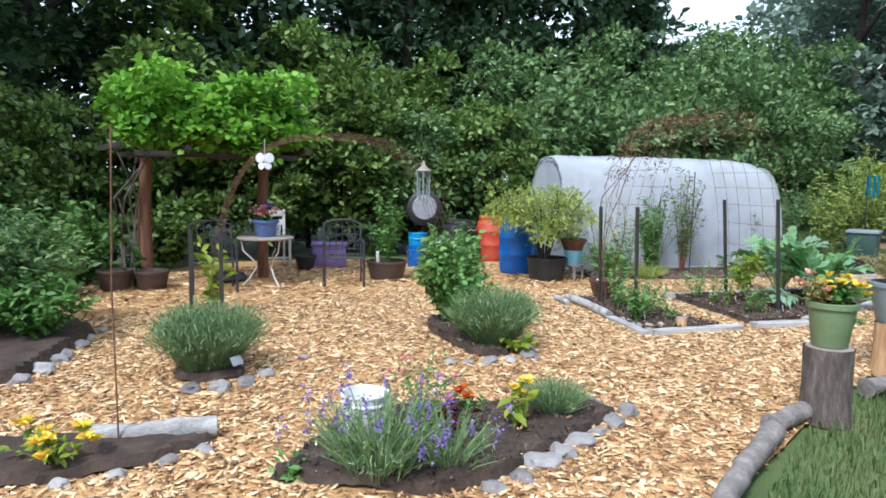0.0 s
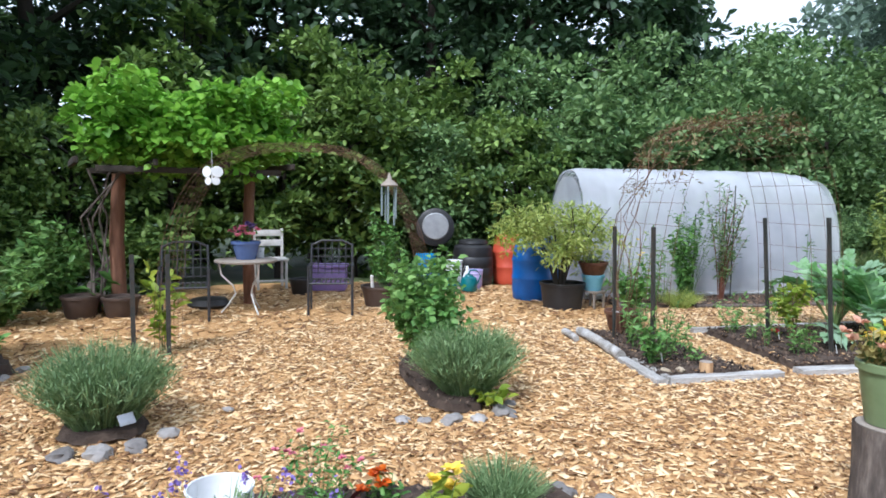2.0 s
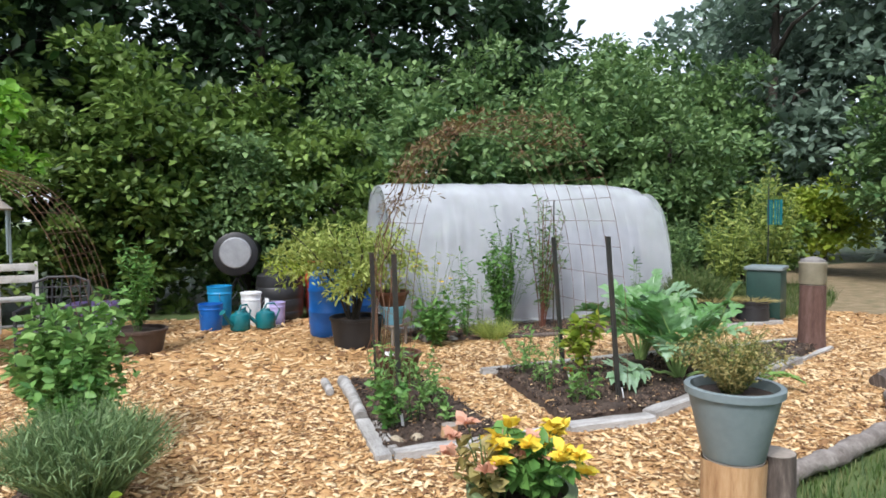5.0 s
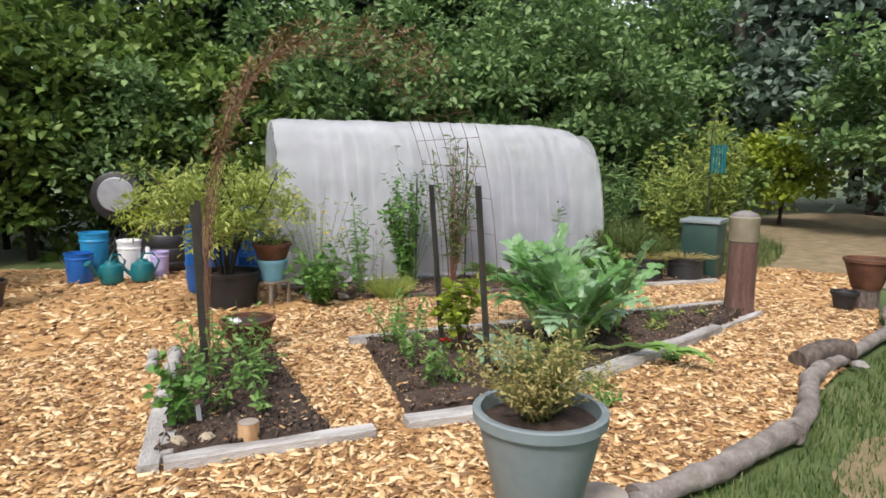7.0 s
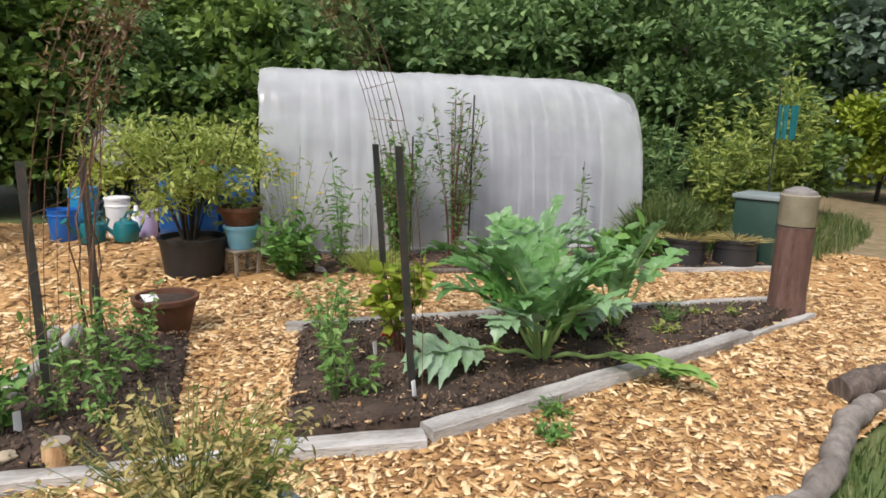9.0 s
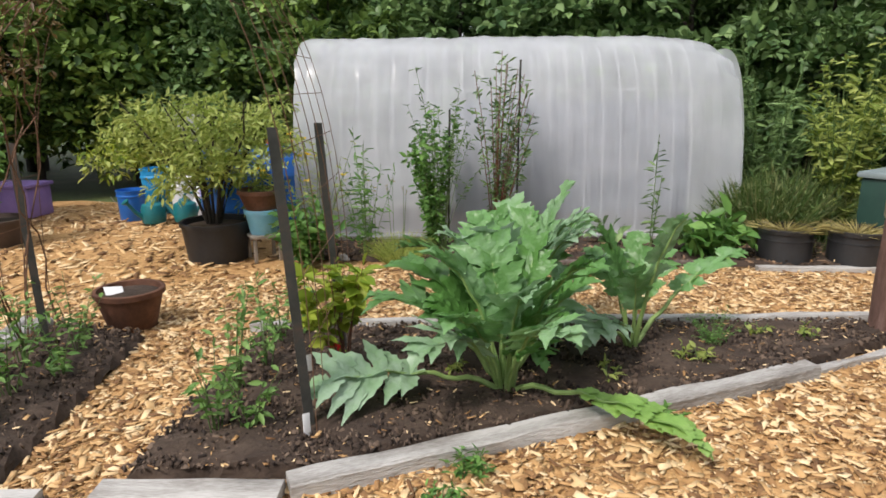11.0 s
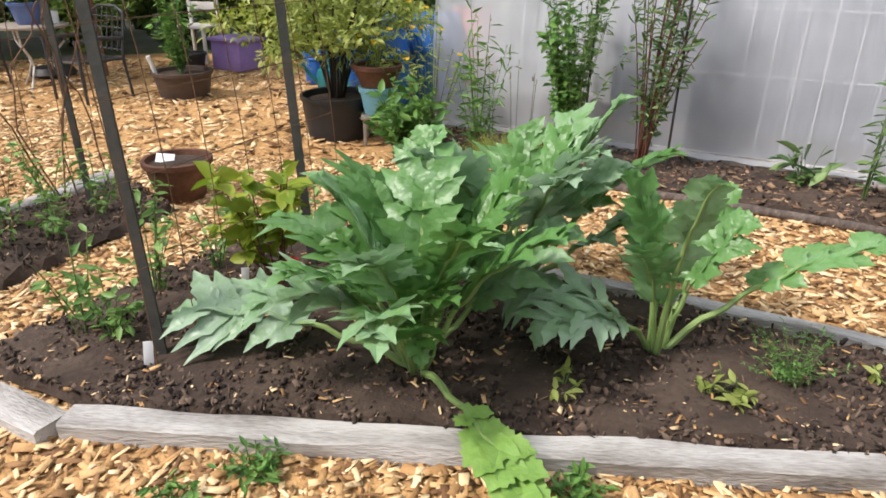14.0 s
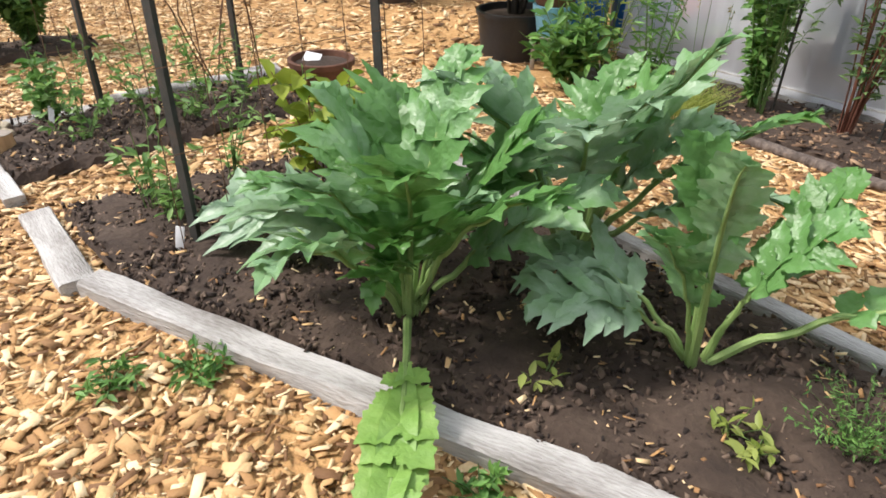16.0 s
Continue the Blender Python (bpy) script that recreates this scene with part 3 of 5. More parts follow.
def plant_pot(x, y, z, r_low, r_top, h, mat, label, name="plant_pot", soil=True, rim=0.02, group=""):
    t = thing(name, x, y, z, rng.uniform(0, 360), label, "pot", group)
    w = 0.010
    part("body", lathe([(r_low * 0.96, 0), (r_low, 0.008), (r_top, h - rim * 2), (r_top + 0.014, h - rim * 2 + 0.003), (r_top + 0.016, h - 0.004), (r_top + 0.010, h), (r_top - w, h - 0.002), (r_top - w - 0.01, h * 0.75), (r_low, h * 0.7)], 36), mat, t)
    if soil:
        part("soil", lathe([(r_top * 0.90, h * 0.80), (r_top * 0.92, h * 0.86), (r_top * 0.4, h * 0.89)], 20), SOIL, t, "dark potting soil")
    return t


def barrel(x, y, z, r, h, mat, label, lid=True):
    t = thing("barrel", x, y, z, rng.uniform(0, 360), label, "barrel")
    prof = [(r * 0.90, 0), (r * 0.95, 0.02), (r * 0.97, h * 0.1), (r, h * 0.2), (r, h * 0.32), (r * 1.03, h * 0.34), (r * 1.03, h * 0.37), (r, h * 0.39), (r, h * 0.62), (r * 1.03, h * 0.64), (r * 1.03, h * 0.67), (r, h * 0.69),
            (r * 0.97, h * 0.82), (r * 0.86, h * 0.9), (r * 0.80, h * 0.92)]
    part("body", lathe(prof, 36), mat, t)
    if lid:
        part("screw_lid", lathe([(r * 0.83, h * 0.92), (r * 0.85, h * 0.925), (r * 0.85, h * 0.985), (r * 0.82, h), (r * 0.6, h * 0.99)], 36), mat, t)
    return t


def bucket(x, y, z, r, h, mat, label, name="bucket", lid=False):
    t = thing(name, x, y, z, rng.uniform(0, 360), label, "bucket")
    part("body", lathe([(r * 0.85, 0), (r * 0.87, 0.006), (r * 0.96, h * 0.78), (r * 1.02, h * 0.80), (r * 1.02, h * 0.83), (r * 0.97, h * 0.85), (r, h * 0.96), (r * 1.04, h * 0.97), (r * 1.04, h), (r * 0.97, h), (r * 0.9, h * 0.5)], 30), mat, t)
    part("handle", tube([(r * math.cos(a), r * math.sin(a) * 0.4 - r, h * 0.85 - r * 0.9 * math.sin(a)) for a in (math.pi * k / 10 for k in range(11))], 0.004, 5), STEEL, t, "thin wire handle")
    if lid:
        part("lid", lathe([(r * 1.05, h - 0.015), (r * 1.06, h + 0.012), (r * 0.95, h + 0.018), (r * 0.5, h + 0.014)], 30), mat, t)
    return t


def watering_can(x, y, turn, mat, label):
    t = thing("watering_can", x, y, 0.02, turn, label, "watering can")
    part("body", lathe([(0.115, 0), (0.13, 0.02), (0.135, 0.16), (0.12, 0.21), (0.07, 0.235), (0.06, 0.26), (0.05, 0.262)], 28), mat, t)
    part("spout", tube([(0.10, 0, 0.06), (0.19, 0, 0.14), (0.27, 0, 0.25)], [0.03, 0.022, 0.018], 10), mat, t)
    part("rose", lathe([(0.018, 0), (0.045, 0.03), (0.045, 0.04), (0.02, 0.045)], 18), mat, t).matrix_basis = pose(0.268, 0, 0.245, 0, 40, 0)
    part("handle", tube([(0.02, 0, 0.25), (-0.02, 0, 0.33), (-0.12, 0, 0.33), (-0.19, 0, 0.24), (-0.13, 0, 0.1)], 0.014, 8), mat, t)
    return t


def garden_chair(x, y, turn, label, group="garden chairs"):
    """Metal armchair that faces -y."""
    t = thing("garden_chair", x, y, 0.012, turn, label, "chair", group)
    W, D = 0.27, 0.24
    for sx in (-1, 1):
        part("front_leg", tube([(sx * W, -D, 0), (sx * W, -D, 0.60)], 0.017, 8), IRON, t)
        part("back_leg", tube([(sx * W, D + 0.04, 0), (sx * W, D, 0.4), (sx * W * 0.98, D + 0.10, 0.86)], 0.016, 8), IRON, t)
        part("armrest", tube([(sx * W, D + 0.04, 0.60), (sx * W, 0, 0.62), (sx * W, -D - 0.02, 0.60)], 0.02, 8), IRON, t)
    bm = tube([(-W, -D, 0.40), (W, -D, 0.40), (W, D, 0.40), (-W, D, 0.40), (-W, -D, 0.40)], 0.014, 6)
    part("seat_frame", bm, IRON, t)
    for k in range(9):
        part("seat_slat", box(0.022, 2 * D, 0.006, (-W + 0.06 * k + 0.03, 0, 0.41), None, 0.002), IRON, t)
    part("back_rail", tube([(-W, D + 0.095, 0.84), (-W * 0.5, D + 0.11, 0.90), (W * 0.5, D + 0.11, 0.90), (W, D + 0.095, 0.84)], 0.014, 8), IRON, t)
    for k in range(5):
        u = -W + (k + 1) * W / 3
        part("back_bar", tube([(u, D + 0.01, 0.46), (u, D + 0.105, 0.88)], 0.007, 6), IRON, t)
    for k in range(4):
        z = 0.48 + 0.105 * k
        part("cross_bar", tube([(-W, D + 0.012 + (z - 0.4) * 0.2, z), (W, D + 0.012 + (z - 0.4) * 0.2, z)], 0.007, 6), IRON, t)
    return t


def wire_arch(near_left, near_right, depth, top, label, hoops=7, r=0.0021):
    """Stock-panel arch: hoops side by side with long wires across, over the way between two feet lines."""
    nl, nr, dp = Vector((*near_left, 0)), Vector((*near_right, 0)), Vector((*depth, 0))
    t = thing("panel_arch", nl.x, nl.y, 0, 0, label, "arch")
    mid, half = (nr - nl) / 2, (nr - nl) / 2

    def at(a, k):
        c, s = math.cos(a), math.sin(a)
        return mid - half * math.copysign(abs(c) ** 0.7, c) + dp * k + Vector((0, 0, top * max(s, 0) ** 0.75))
    for i in range(hoops):
        part("hoop_wire", tube([at(math.pi * k / 30, i / (hoops - 1)) for k in range(31)], r, 5), RUST, t)
    for j in range(1, 26):
        a = math.pi * j / 26
        part("cross_wire", tube([at(a, 0), at(a, 1)], r * 0.9, 5), RUST, t)
    return t


def stake(x, y, h, r, mat, label, name="metal_post", lean=(0, 0), group=""):
    t = thing(name, x, y, 0, 0, label, "post", group)
    bm = bmesh.new()
    prof = [(-1, -0.25), (-0.25, -0.25), (-0.25, 1), (0.25, 1), (0.25, -0.25), (1, -0.25), (1, -0.6), (-1, -0.6)]
    rows = [[bm.verts.new((px * r + lean[0] * u, py * r + lean[1] * u, -0.1 + (h + 0.1) * u)) for px, py in prof] for u in (0, 0.5, 1)]
    for a, b in zip(rows, rows[1:]):
        for k in range(8):
            bm.faces.new((a[k], a[(k + 1) % 8], b[(k + 1) % 8], b[k]))
    bm.faces.new(rows[-1])
    bm.faces.new(rows[0][::-1])
    bmesh.ops.recalc_face_normals(bm, faces=bm.faces[:])
    part("shaft", bm, mat, t, smooth=False)
    return t


def stem_points(n, spread, h, curl=0.35, base=0.04):
    """Curved stems from a base outward; arrays (n, 6, 3)."""
    a = rng.uniform(0, 2 * math.pi, n)
    out = spread * np.sqrt(rng.uniform(0.02, 1, n))
    hh = h * rng.uniform(0.65, 1.05, n) * (1 - 0.35 * (out / spread) ** 2)
    u = np.linspace(0, 1, 6)[None, :]
    r = base * rng.uniform(0, 1, n)[:, None] + out[:, None] * u ** (1 + curl)
    return np.stack([np.cos(a)[:, None] * r, np.sin(a)[:, None] * r, hh[:, None] * u ** (1 - 0.25 * curl)], 2)


def stem_mesh(name, stems, r, mat, parent):
    n, k = stems.shape[:2]
    if 1 < n <= 20:
        for one in stems:
            stem_mesh("stalk", one[None], r, mat, parent)
        return None
    ang = np.array((0, 2.09, 4.19))
    ring = np.stack([np.cos(ang), np.sin(ang), np.zeros(3)], 1)
    taper = np.linspace(1, 0.45, k)
    v = stems[:, :, None, :] + ring[None, None] * (r * taper)[None, :, None, None]
    i = np.arange(n)[:, None, None] * k * 3 + np.arange(k - 1)[None, :, None] * 3
    j, j2 = np.arange(3)[None, None], (np.arange(3)[None, None] + 1) % 3
    f = np.stack([i + j, i + j2, i + 3 + j2, i + 3 + j], 3).reshape(-1, 4)
    return tagged(put(name, np_mesh(name, v.reshape(-1, 3), f, mat, True), parent), kind="stuff" if n > 1 else "")


STEM = material("green_stem", ((0.06, 0.12, 0.03), (0.14, 0.22, 0.06)), rough=0.6, scale=10, bump=0.1)
REDSTEM = material("red_brown_stem", ((0.12, 0.04, 0.025), (0.22, 0.09, 0.05)), rough=0.7, scale=10, bump=0.1)


def herb(name, x, y, h, spread, leafmat, label, category, stems=14, leaves=14, size=0.07, wide=0.55, z=0.0, stem=None, low=0.15, flowers=None, fcount=0, fsize=0.03, group="", droop=0.3, curl=0.4, r=0.004):
    """A leafy plant: stems, leaves along them, and flowers at their tips."""
    t = thing(name, x, y, z, 0, label, category, group)
    s = stem_points(stems, spread, h, curl)
    stem_mesh("stalk_growth", s, r, stem or STEM, t)
    u = rng.uniform(low, 1, (stems, leaves)) * 4.999
    k = u.astype(int)
    row = np.arange(stems)[:, None]
    p = s[row, k] + (s[row, k + 1] - s[row, k]) * (u - k)[..., None]
    p = p.reshape(-1, 3)
    way = unit(rng.normal(size=p.shape)) * np.array((1, 1, 0.5)) + np.array((0, 0, 0.35 - droop))
    v, f = leaf_arrays(p, way, size * rng.uniform(0.6, 1.2, len(p)), wide)
    tagged(put("leafage", np_mesh("leafage", v, f, leafmat), t), kind="stuff")
    if flowers is not None:
        for i in rng.choice(stems, min(fcount, stems), replace=False):
            c = s[i, -1] + rng.normal(size=3) * 0.01
            a = np.linspace(0, 2 * math.pi, 12, endpoint=False) + rng.uniform(0, 1)
            tilt = rng.normal(size=3) * 0.35
            d = np.stack([np.cos(a), np.sin(a), 0.35 + 0.25 * np.cos(3 * a)], 1) + tilt
            v, f = leaf_arrays(np.repeat(c[None], 12, 0), d, fsize * rng.uniform(0.8, 1.2, 12), 0.7)
            put("flower", np_mesh("flower", v, f, flowers), t)
    return t


def tuft(name, x, y, h, spread, mat, label, category, n=500, z=0.0, wide=0.0028, tips=None, group=""):
    """Fine upright foliage such as lavender or grass: thin three-piece blades; tips: flower spikes on some."""
    t = thing(name, x, y, z, 0, label, category, group)
    s = stem_points(n, spread, h, 0.25, base=spread * 0.5)
    side = unit(np.cross(s[:, -1] - s[:, 0], rng.normal(size=(n, 3))))
    u = [0, 2, 4, 5]
    w = np.array((1, 0.9, 0.6, 0.1)) * wide
    v = np.concatenate([s[:, u] + side[:, None] * w[None, :, None], s[:, u] - side[:, None] * w[None, :, None]], 1)
    b = np.arange(n)[:, None] * 8
    f = np.concatenate([b + np.array([[k, k + 1, k + 5, k + 4]]) for k in range(3)], 0)
    # short side leaves make the mass dense
    q = s[:, 1:5].reshape(-1, 3)
    lv, lf = leaf_arrays(q, unit(rng.normal(size=q.shape)) + np.array((0, 0, 0.9)), h * 0.11, 0.13)
    v, f = join_arrays([(v.reshape(-1, 3), f), (lv, lf)])
    put("foliage", np_mesh("foliage", v, f, mat), t)
    if tips is not None:
        m = max(3, n // 12)
        for k in range(m):
            p = s[k, -1] + rng.normal(size=(14, 3)) * np.array((0.009, 0.009, 0.035)) + np.array((0, 0, 0.04))
            v, f = leaf_arrays(p, rng.normal(size=p.shape), 0.02, 0.8)
            put("flower_spike", np_mesh("flower_spike", v, f, tips), t)
    return t


def cardoon_leaf(parent, turn, length, rise, bend, width, lobes=7, start=0.38, twist=0.0, z=0.0, out=0.03, deep=0.80):
    """One big toothed leaf: midrib bent along an arc, deep lobes either side."""
    n = 64
    ca, sa = math.cos(turn), math.sin(turn)
    d, up, sd = Vector((ca, sa, 0)), Vector((0, 0, 1)), Vector((-sa, ca, 0))
    swing = rng.uniform(-0.5, 0.5)
    p, e = d * out + up * z, rise
    pts, ups = [], []
    for k in range(n + 1):
        pts.append(p + up * 0.012 * math.sin(k * 0.42 + swing * 9))
        way = d * math.cos(e) + up * math.sin(e)
        ups.append((up * math.cos(e) - d * math.sin(e), way))
        p += way * (length / n)
        p.z = max(p.z, 0.03)
        e = rise - bend * ((k + 1) / n) ** 1.9
        d = Vector((math.cos(turn + swing * (k / n) ** 2), math.sin(turn + swing * (k / n) ** 2), 0))
    bm = bmesh.new()
    spacing = (1 - start) * length / lobes

    def blade(base, way, across, o, ln, wd, lift, droop, tooth):
        """One lobe: a folded, wavy, toothed sub-blade along way."""
        prev, wave = None, rng.uniform(0, 6)
        for q in range(9):
            w = q / 8
            half = wd * (0.72 + 0.5 * math.sin(math.pi * min(1, w * 1.15)) ** 0.8) * (1 - w ** 2.6) * (1 + tooth * (1 if q % 2 else -1)) + 0.002
            mid = base + way * (ln * w) + o * (ln * (lift * w - droop * w * w))
            row = []
            for k in (-1, -0.5, 0, 0.5, 1):
                rise_k = 0.30 * deep * abs(k) * half + 0.20 * deep * half * abs(k) * math.sin(wave + q * 1.3 + k * 2)
                row.append(bm.verts.new(mid + across * (k * half) + way * (abs(k) * half * 0.35) + o * rise_k))
            if prev:
                for i in range(4):
                    bm.faces.new((prev[i], prev[i + 1], row[i + 1], row[i]))
            prev = row

    for sgn in (-1, 1):
        tw_all = twist * (1 if sgn > 0 else 0.6)
        off = rng.uniform(0.1, 0.5)
        for i in range(lobes):
            u = (i + off) / lobes
            k = min(n - 1, int(n * (start + (1 - start) * u)))
            o, way = ups[k]
            env = max(0.22, math.sin(math.pi * min(1, 0.14 + u * 0.80)) ** 0.75)
            al = radians(24 + 34 * u) + rng.uniform(-0.12, 0.12)
            tw = (sd * sgn * math.cos(tw_all) + o * math.sin(tw_all * sgn)).normalized()
            ln = width * 0.56 * env * rng.uniform(0.85, 1.15)
            blade(pts[k] + o * 0.003, tw * math.cos(al) + way * math.sin(al), way * math.cos(al) - tw * math.sin(al), o, ln,
                  min(spacing * (0.30 + 0.5 * (1 - deep)) + 0.008, ln * 0.42), rng.uniform(0.0, 0.6) * deep, rng.uniform(0.05, 0.55) * deep, 0.14)
        prev = None
        for k in range(int(n * start * 0.92), n + 1):
            u = max(0, (k / n - start) / (1 - start))
            o, way = ups[k]
            w = width * (0.06 + 0.24 * (1 - deep)) * math.sin(math.pi * min(1, 0.06 + u * 0.92)) ** 0.6
            row = [bm.verts.new(pts[k] + o * 0.004), bm.verts.new(pts[k] + sd * (sgn * w) + o * (w * 0.35 + 0.004))]
            if prev:
                bm.faces.new((prev[0], row[0], row[1], prev[1]) if sgn > 0 else (prev[0], prev[1], row[1], row[0]))
            prev = row
    o, way = ups[n]
    blade(pts[n - 3], way, sd, ups[n][0], width * 0.30, width * 0.10, 0.1, 0.4, 0.16)
    leaf = part("leaf", bm, L_CARD, parent)
    r0 = 0.013 * min(1.2, length / 0.7)
    part("midrib", tube(pts[::4], [r0 * (1 - 0.85 * k / (len(pts[::4]) - 1)) for k in range(len(pts[::4]))], 7), RIB, leaf, "pale ribbed leaf stalk")
    return leaf


def cardoon(x, y, leaves, label, z=0.06):
    t = thing("cardoon", x, y, z, 0, label, "plant", "cardoons")
    for turn, length, rise, bend, width in leaves:
        cardoon_leaf(t, radians(turn), length, radians(rise), radians(bend), width, lobes=6 + int(length * 2.2), start=rng.uniform(0.36, 0.48), twist=rng.uniform(-0.5, 0.5))
    return t


# ---- bed edging ----
plank((7.40, 3.50), (10.12, 3.60), 0.11, 0.075, label="long grey weathered plank edging the vegetable bed")
plank((6.72, 3.71), (7.37, 3.47), 0.13, 0.06, label="short grey weathered plank end at a bed corner")
plank((10.16, 3.61), (11.14, 3.67), 0.05, 0.04)
plank((7.40, 5.34), (8.86, 4.86), 0.08, 0.07)
plank((8.88, 4.855), (11.2, 4.04), 0.08, 0.07)
plank((5.50, 4.07), (6.52, 3.74), 0.09, 0.06)
plank((5.42, 4.06), (5.72, 4.78), 0.10, 0.05, label="bleached grey plank edging a bed")
plank((5.53, 4.12), (5.80, 4.74), 0.06, 0.06, label="bleached split plank edging a bed")
log([(5.72, 4.80, 0.05), (5.95, 5.3, 0.06), (6.18, 5.84, 0.06)], 0.05, OLDWOOD, "pale bleached driftwood log edging a bed")
log([(5.92, 5.62, 0.04), (6.05, 5.95, 0.05)], 0.035, OLDWOOD, "short bleached branch beside a bed")
log([(8.9, 6.48, 0.03), (9.7, 6.1, 0.035), (10.7, 5.72, 0.035), (11.3, 5.45, 0.03)], 0.03, BARK, "long dark branch edging the tunnel bed")
plank((11.4, 5.28), (12.5, 4.82), 0.07, 0.05, label="grey weathered plank below the fabric pots")
GREYLOG = "grey weathered log edging the lawn"
LOGWOOD = material("grey_log_bark", ((0.08, 0.065, 0.055), (0.20, 0.175, 0.155), (0.34, 0.31, 0.28)), rough=0.9, scale=9, bump=0.9, bump_scale=45)
for pts, r in (([(2.5, 1.5, 0.05), (2.96, 1.68, 0.06), (3.8, 1.93, 0.06)], 0.06), ([(3.84, 1.98, 0.07), (4.28, 2.01, 0.07)], 0.062), ([(5.24, 2.02, 0.05), (6.0, 1.96, 0.05), (6.9, 2.3, 0.05)], 0.065),
               ([(6.95, 2.36, 0.04), (7.5, 2.26, 0.05), (8.2, 2.22, 0.06)], 0.062), ([(8.22, 2.2, 0.055), (8.7, 2.3, 0.06), (9.25, 2.50, 0.055), (9.6, 2.56, 0.05)], 0.058),
               ([(9.7, 2.54, 0.05), (10.4, 2.55, 0.05), (11.3, 2.58, 0.05), (12.1, 2.85, 0.05)], 0.05)):
    log(pts, r, LOGWOOD, GREYLOG, group="lawn edging logs")
log([(9.62, 2.72, 0.06), (9.85, 2.66, 0.10), (10.02, 2.5, 0.12)], 0.08, BARK, "gnarled dark driftwood root lying on the edging", name="driftwood_root")
log([(0.5, 3.98, 0.06), (1.12, 3.78, 0.06)], 0.065, OLDWOOD, "short grey weathered log beside a small bed")
for x, y, s in ((5.62, 4.2, 0.055), (5.75, 4.16, 0.06)):
    stone(x, y, s, 0.05, material("tan_stone", ((0.30, 0.25, 0.17), (0.46, 0.39, 0.28)), rough=0.8, scale=7, bump=0.3), "tan bed stones", label="smooth tan stone in the bed corner")
stump(5.93, 4.04, 0.055, 0.11, PALEWOOD, "small pale sawn wood block in a bed", "wood_block", 0.05)
for x, y, s in ((3.18, 4.30, 0.07), (3.30, 4.22, 0.085), (3.46, 4.14, 0.09), (3.64, 4.08, 0.10), (3.86, 4.10, 0.11), (4.03, 4.25, 0.08),
                (1.0, 6.98, 0.09), (0.86, 6.72, 0.08), (0.76, 6.45, 0.10), (0.62, 6.2, 0.09), (0.55, 5.98, 0.11), (0.42, 5.75, 0.10), (0.26, 5.52, 0.11), (0.05, 5.5, 0.09), (-0.2, 5.55, 0.1),
                (1.22, 4.70, 0.10), (1.40, 4.63, 0.12), (1.60, 4.65, 0.10), (1.80, 4.78, 0.09),
                (3.36, 2.95, 0.11), (3.46, 2.72, 0.10), (3.22, 2.64, 0.09), (3.02, 2.58, 0.08), (2.82, 2.54, 0.10), (2.62, 2.48, 0.09), (2.42, 2.44, 0.11), (2.22, 2.38, 0.09), (2.02, 2.36, 0.10),
                (0.3, 3.55, 0.07), (0.55, 3.52, 0.07), (0.8, 3.55, 0.08), (1.0, 3.6, 0.07)):
    stone(x, y, s)
for x, y, s in ((10.2, 6.86, 0.09), (10.78, 6.68, 0.085), (8.05, 7.05, 0.12), (8.3, 6.85, 0.09), (11.2, 6.42, 0.09), (9.95, 2.42, 0.08), (2.22, 5.05, 0.05)):
    stone(x, y, s, 0.02, group="loose stones", label="smooth pale stone lying on the ground")

# ---- posts, arches and the vine pergola ----
POST = "dark green painted steel fence post with rust at its foot"
for x, y, h in ((6.26, 5.41, 1.22), (5.94, 4.62, 1.25), (7.87, 4.72, 1.32), (7.55, 3.87, 1.35)):
    stake(x, y, h, 0.021, POSTPAINT, POST, group="fence posts", lean=(-0.08, 0.06) if x > 7 else (-0.03, 0.02))
wire_arch((5.88, 4.42), (7.56, 3.80), (0.40, 1.12), 2.25, "rusty wire stock-panel arch between two beds")
wire_arch((2.0, 6.85), (4.05, 5.35), (0.42, 1.05), 1.95, "rusty wire stock-panel arch over the chip path")
for x, y in ((1.85, 7.03), (2.14, 6.96)):
    stake(x, y, 0.95, 0.02, POSTPAINT, "short dark steel post at an arch foot", group="arch foot posts")
tagged(part("rusty_rod", tube([(0.62, 3.86, -0.1), (0.61, 3.87, 0.9), (0.63, 3.86, 1.75)], 0.005, 6), RUST, None), "thin rusty steel rod stuck in the small bed", "rod")
perg = thing("vine_pergola", 2.0, 9.8, 0, 0, "rustic red-brown timber pergola carrying a grape vine", "pergola")
for x, y, r in ((0, 0, 0.095), (1.62, -0.1, 0.085)):
    part("post", tube([(x, y, -0.1), (x - 0.02, y, 0.9), (x + 0.02, y, 1.75)], [r, r * 0.92, r * 0.85], 12), REDWOOD, perg)
for y in (0.05, -0.95):
    part("beam", box(2.1, 0.05, 0.07, (0.75, y, 1.78)), TRUNK, perg, "dark weathered beam")
for x in (-0.5, 0.3, 1.1, 1.9):
    part("rafter", box(0.05, 1.5, 0.07, (x, -0.4, 1.86)), TRUNK, perg, "dark weathered rafter")
vine = thing("grape_vine", 1.85, 9.72, 0, 0, "bright green grape vine mounded over the pergola", "vine")
for k in range(5):
    a = rng.uniform(-0.12, 0.12, 4)
    part("stem", tube([(a[0] - 0.05, a[1], 0), (a[2] * 1.2 - 0.1, a[3], 0.6), (a[1] * 1.3 - 0.12, a[0], 1.2), (a[3] * 2, a[2], 1.8)], 0.014, 6), BARK, vine)
c = crown_points(130, 1.32, 0.85, 1.70, 2.62, 0.3) + np.array((1.0, -0.45, 0))
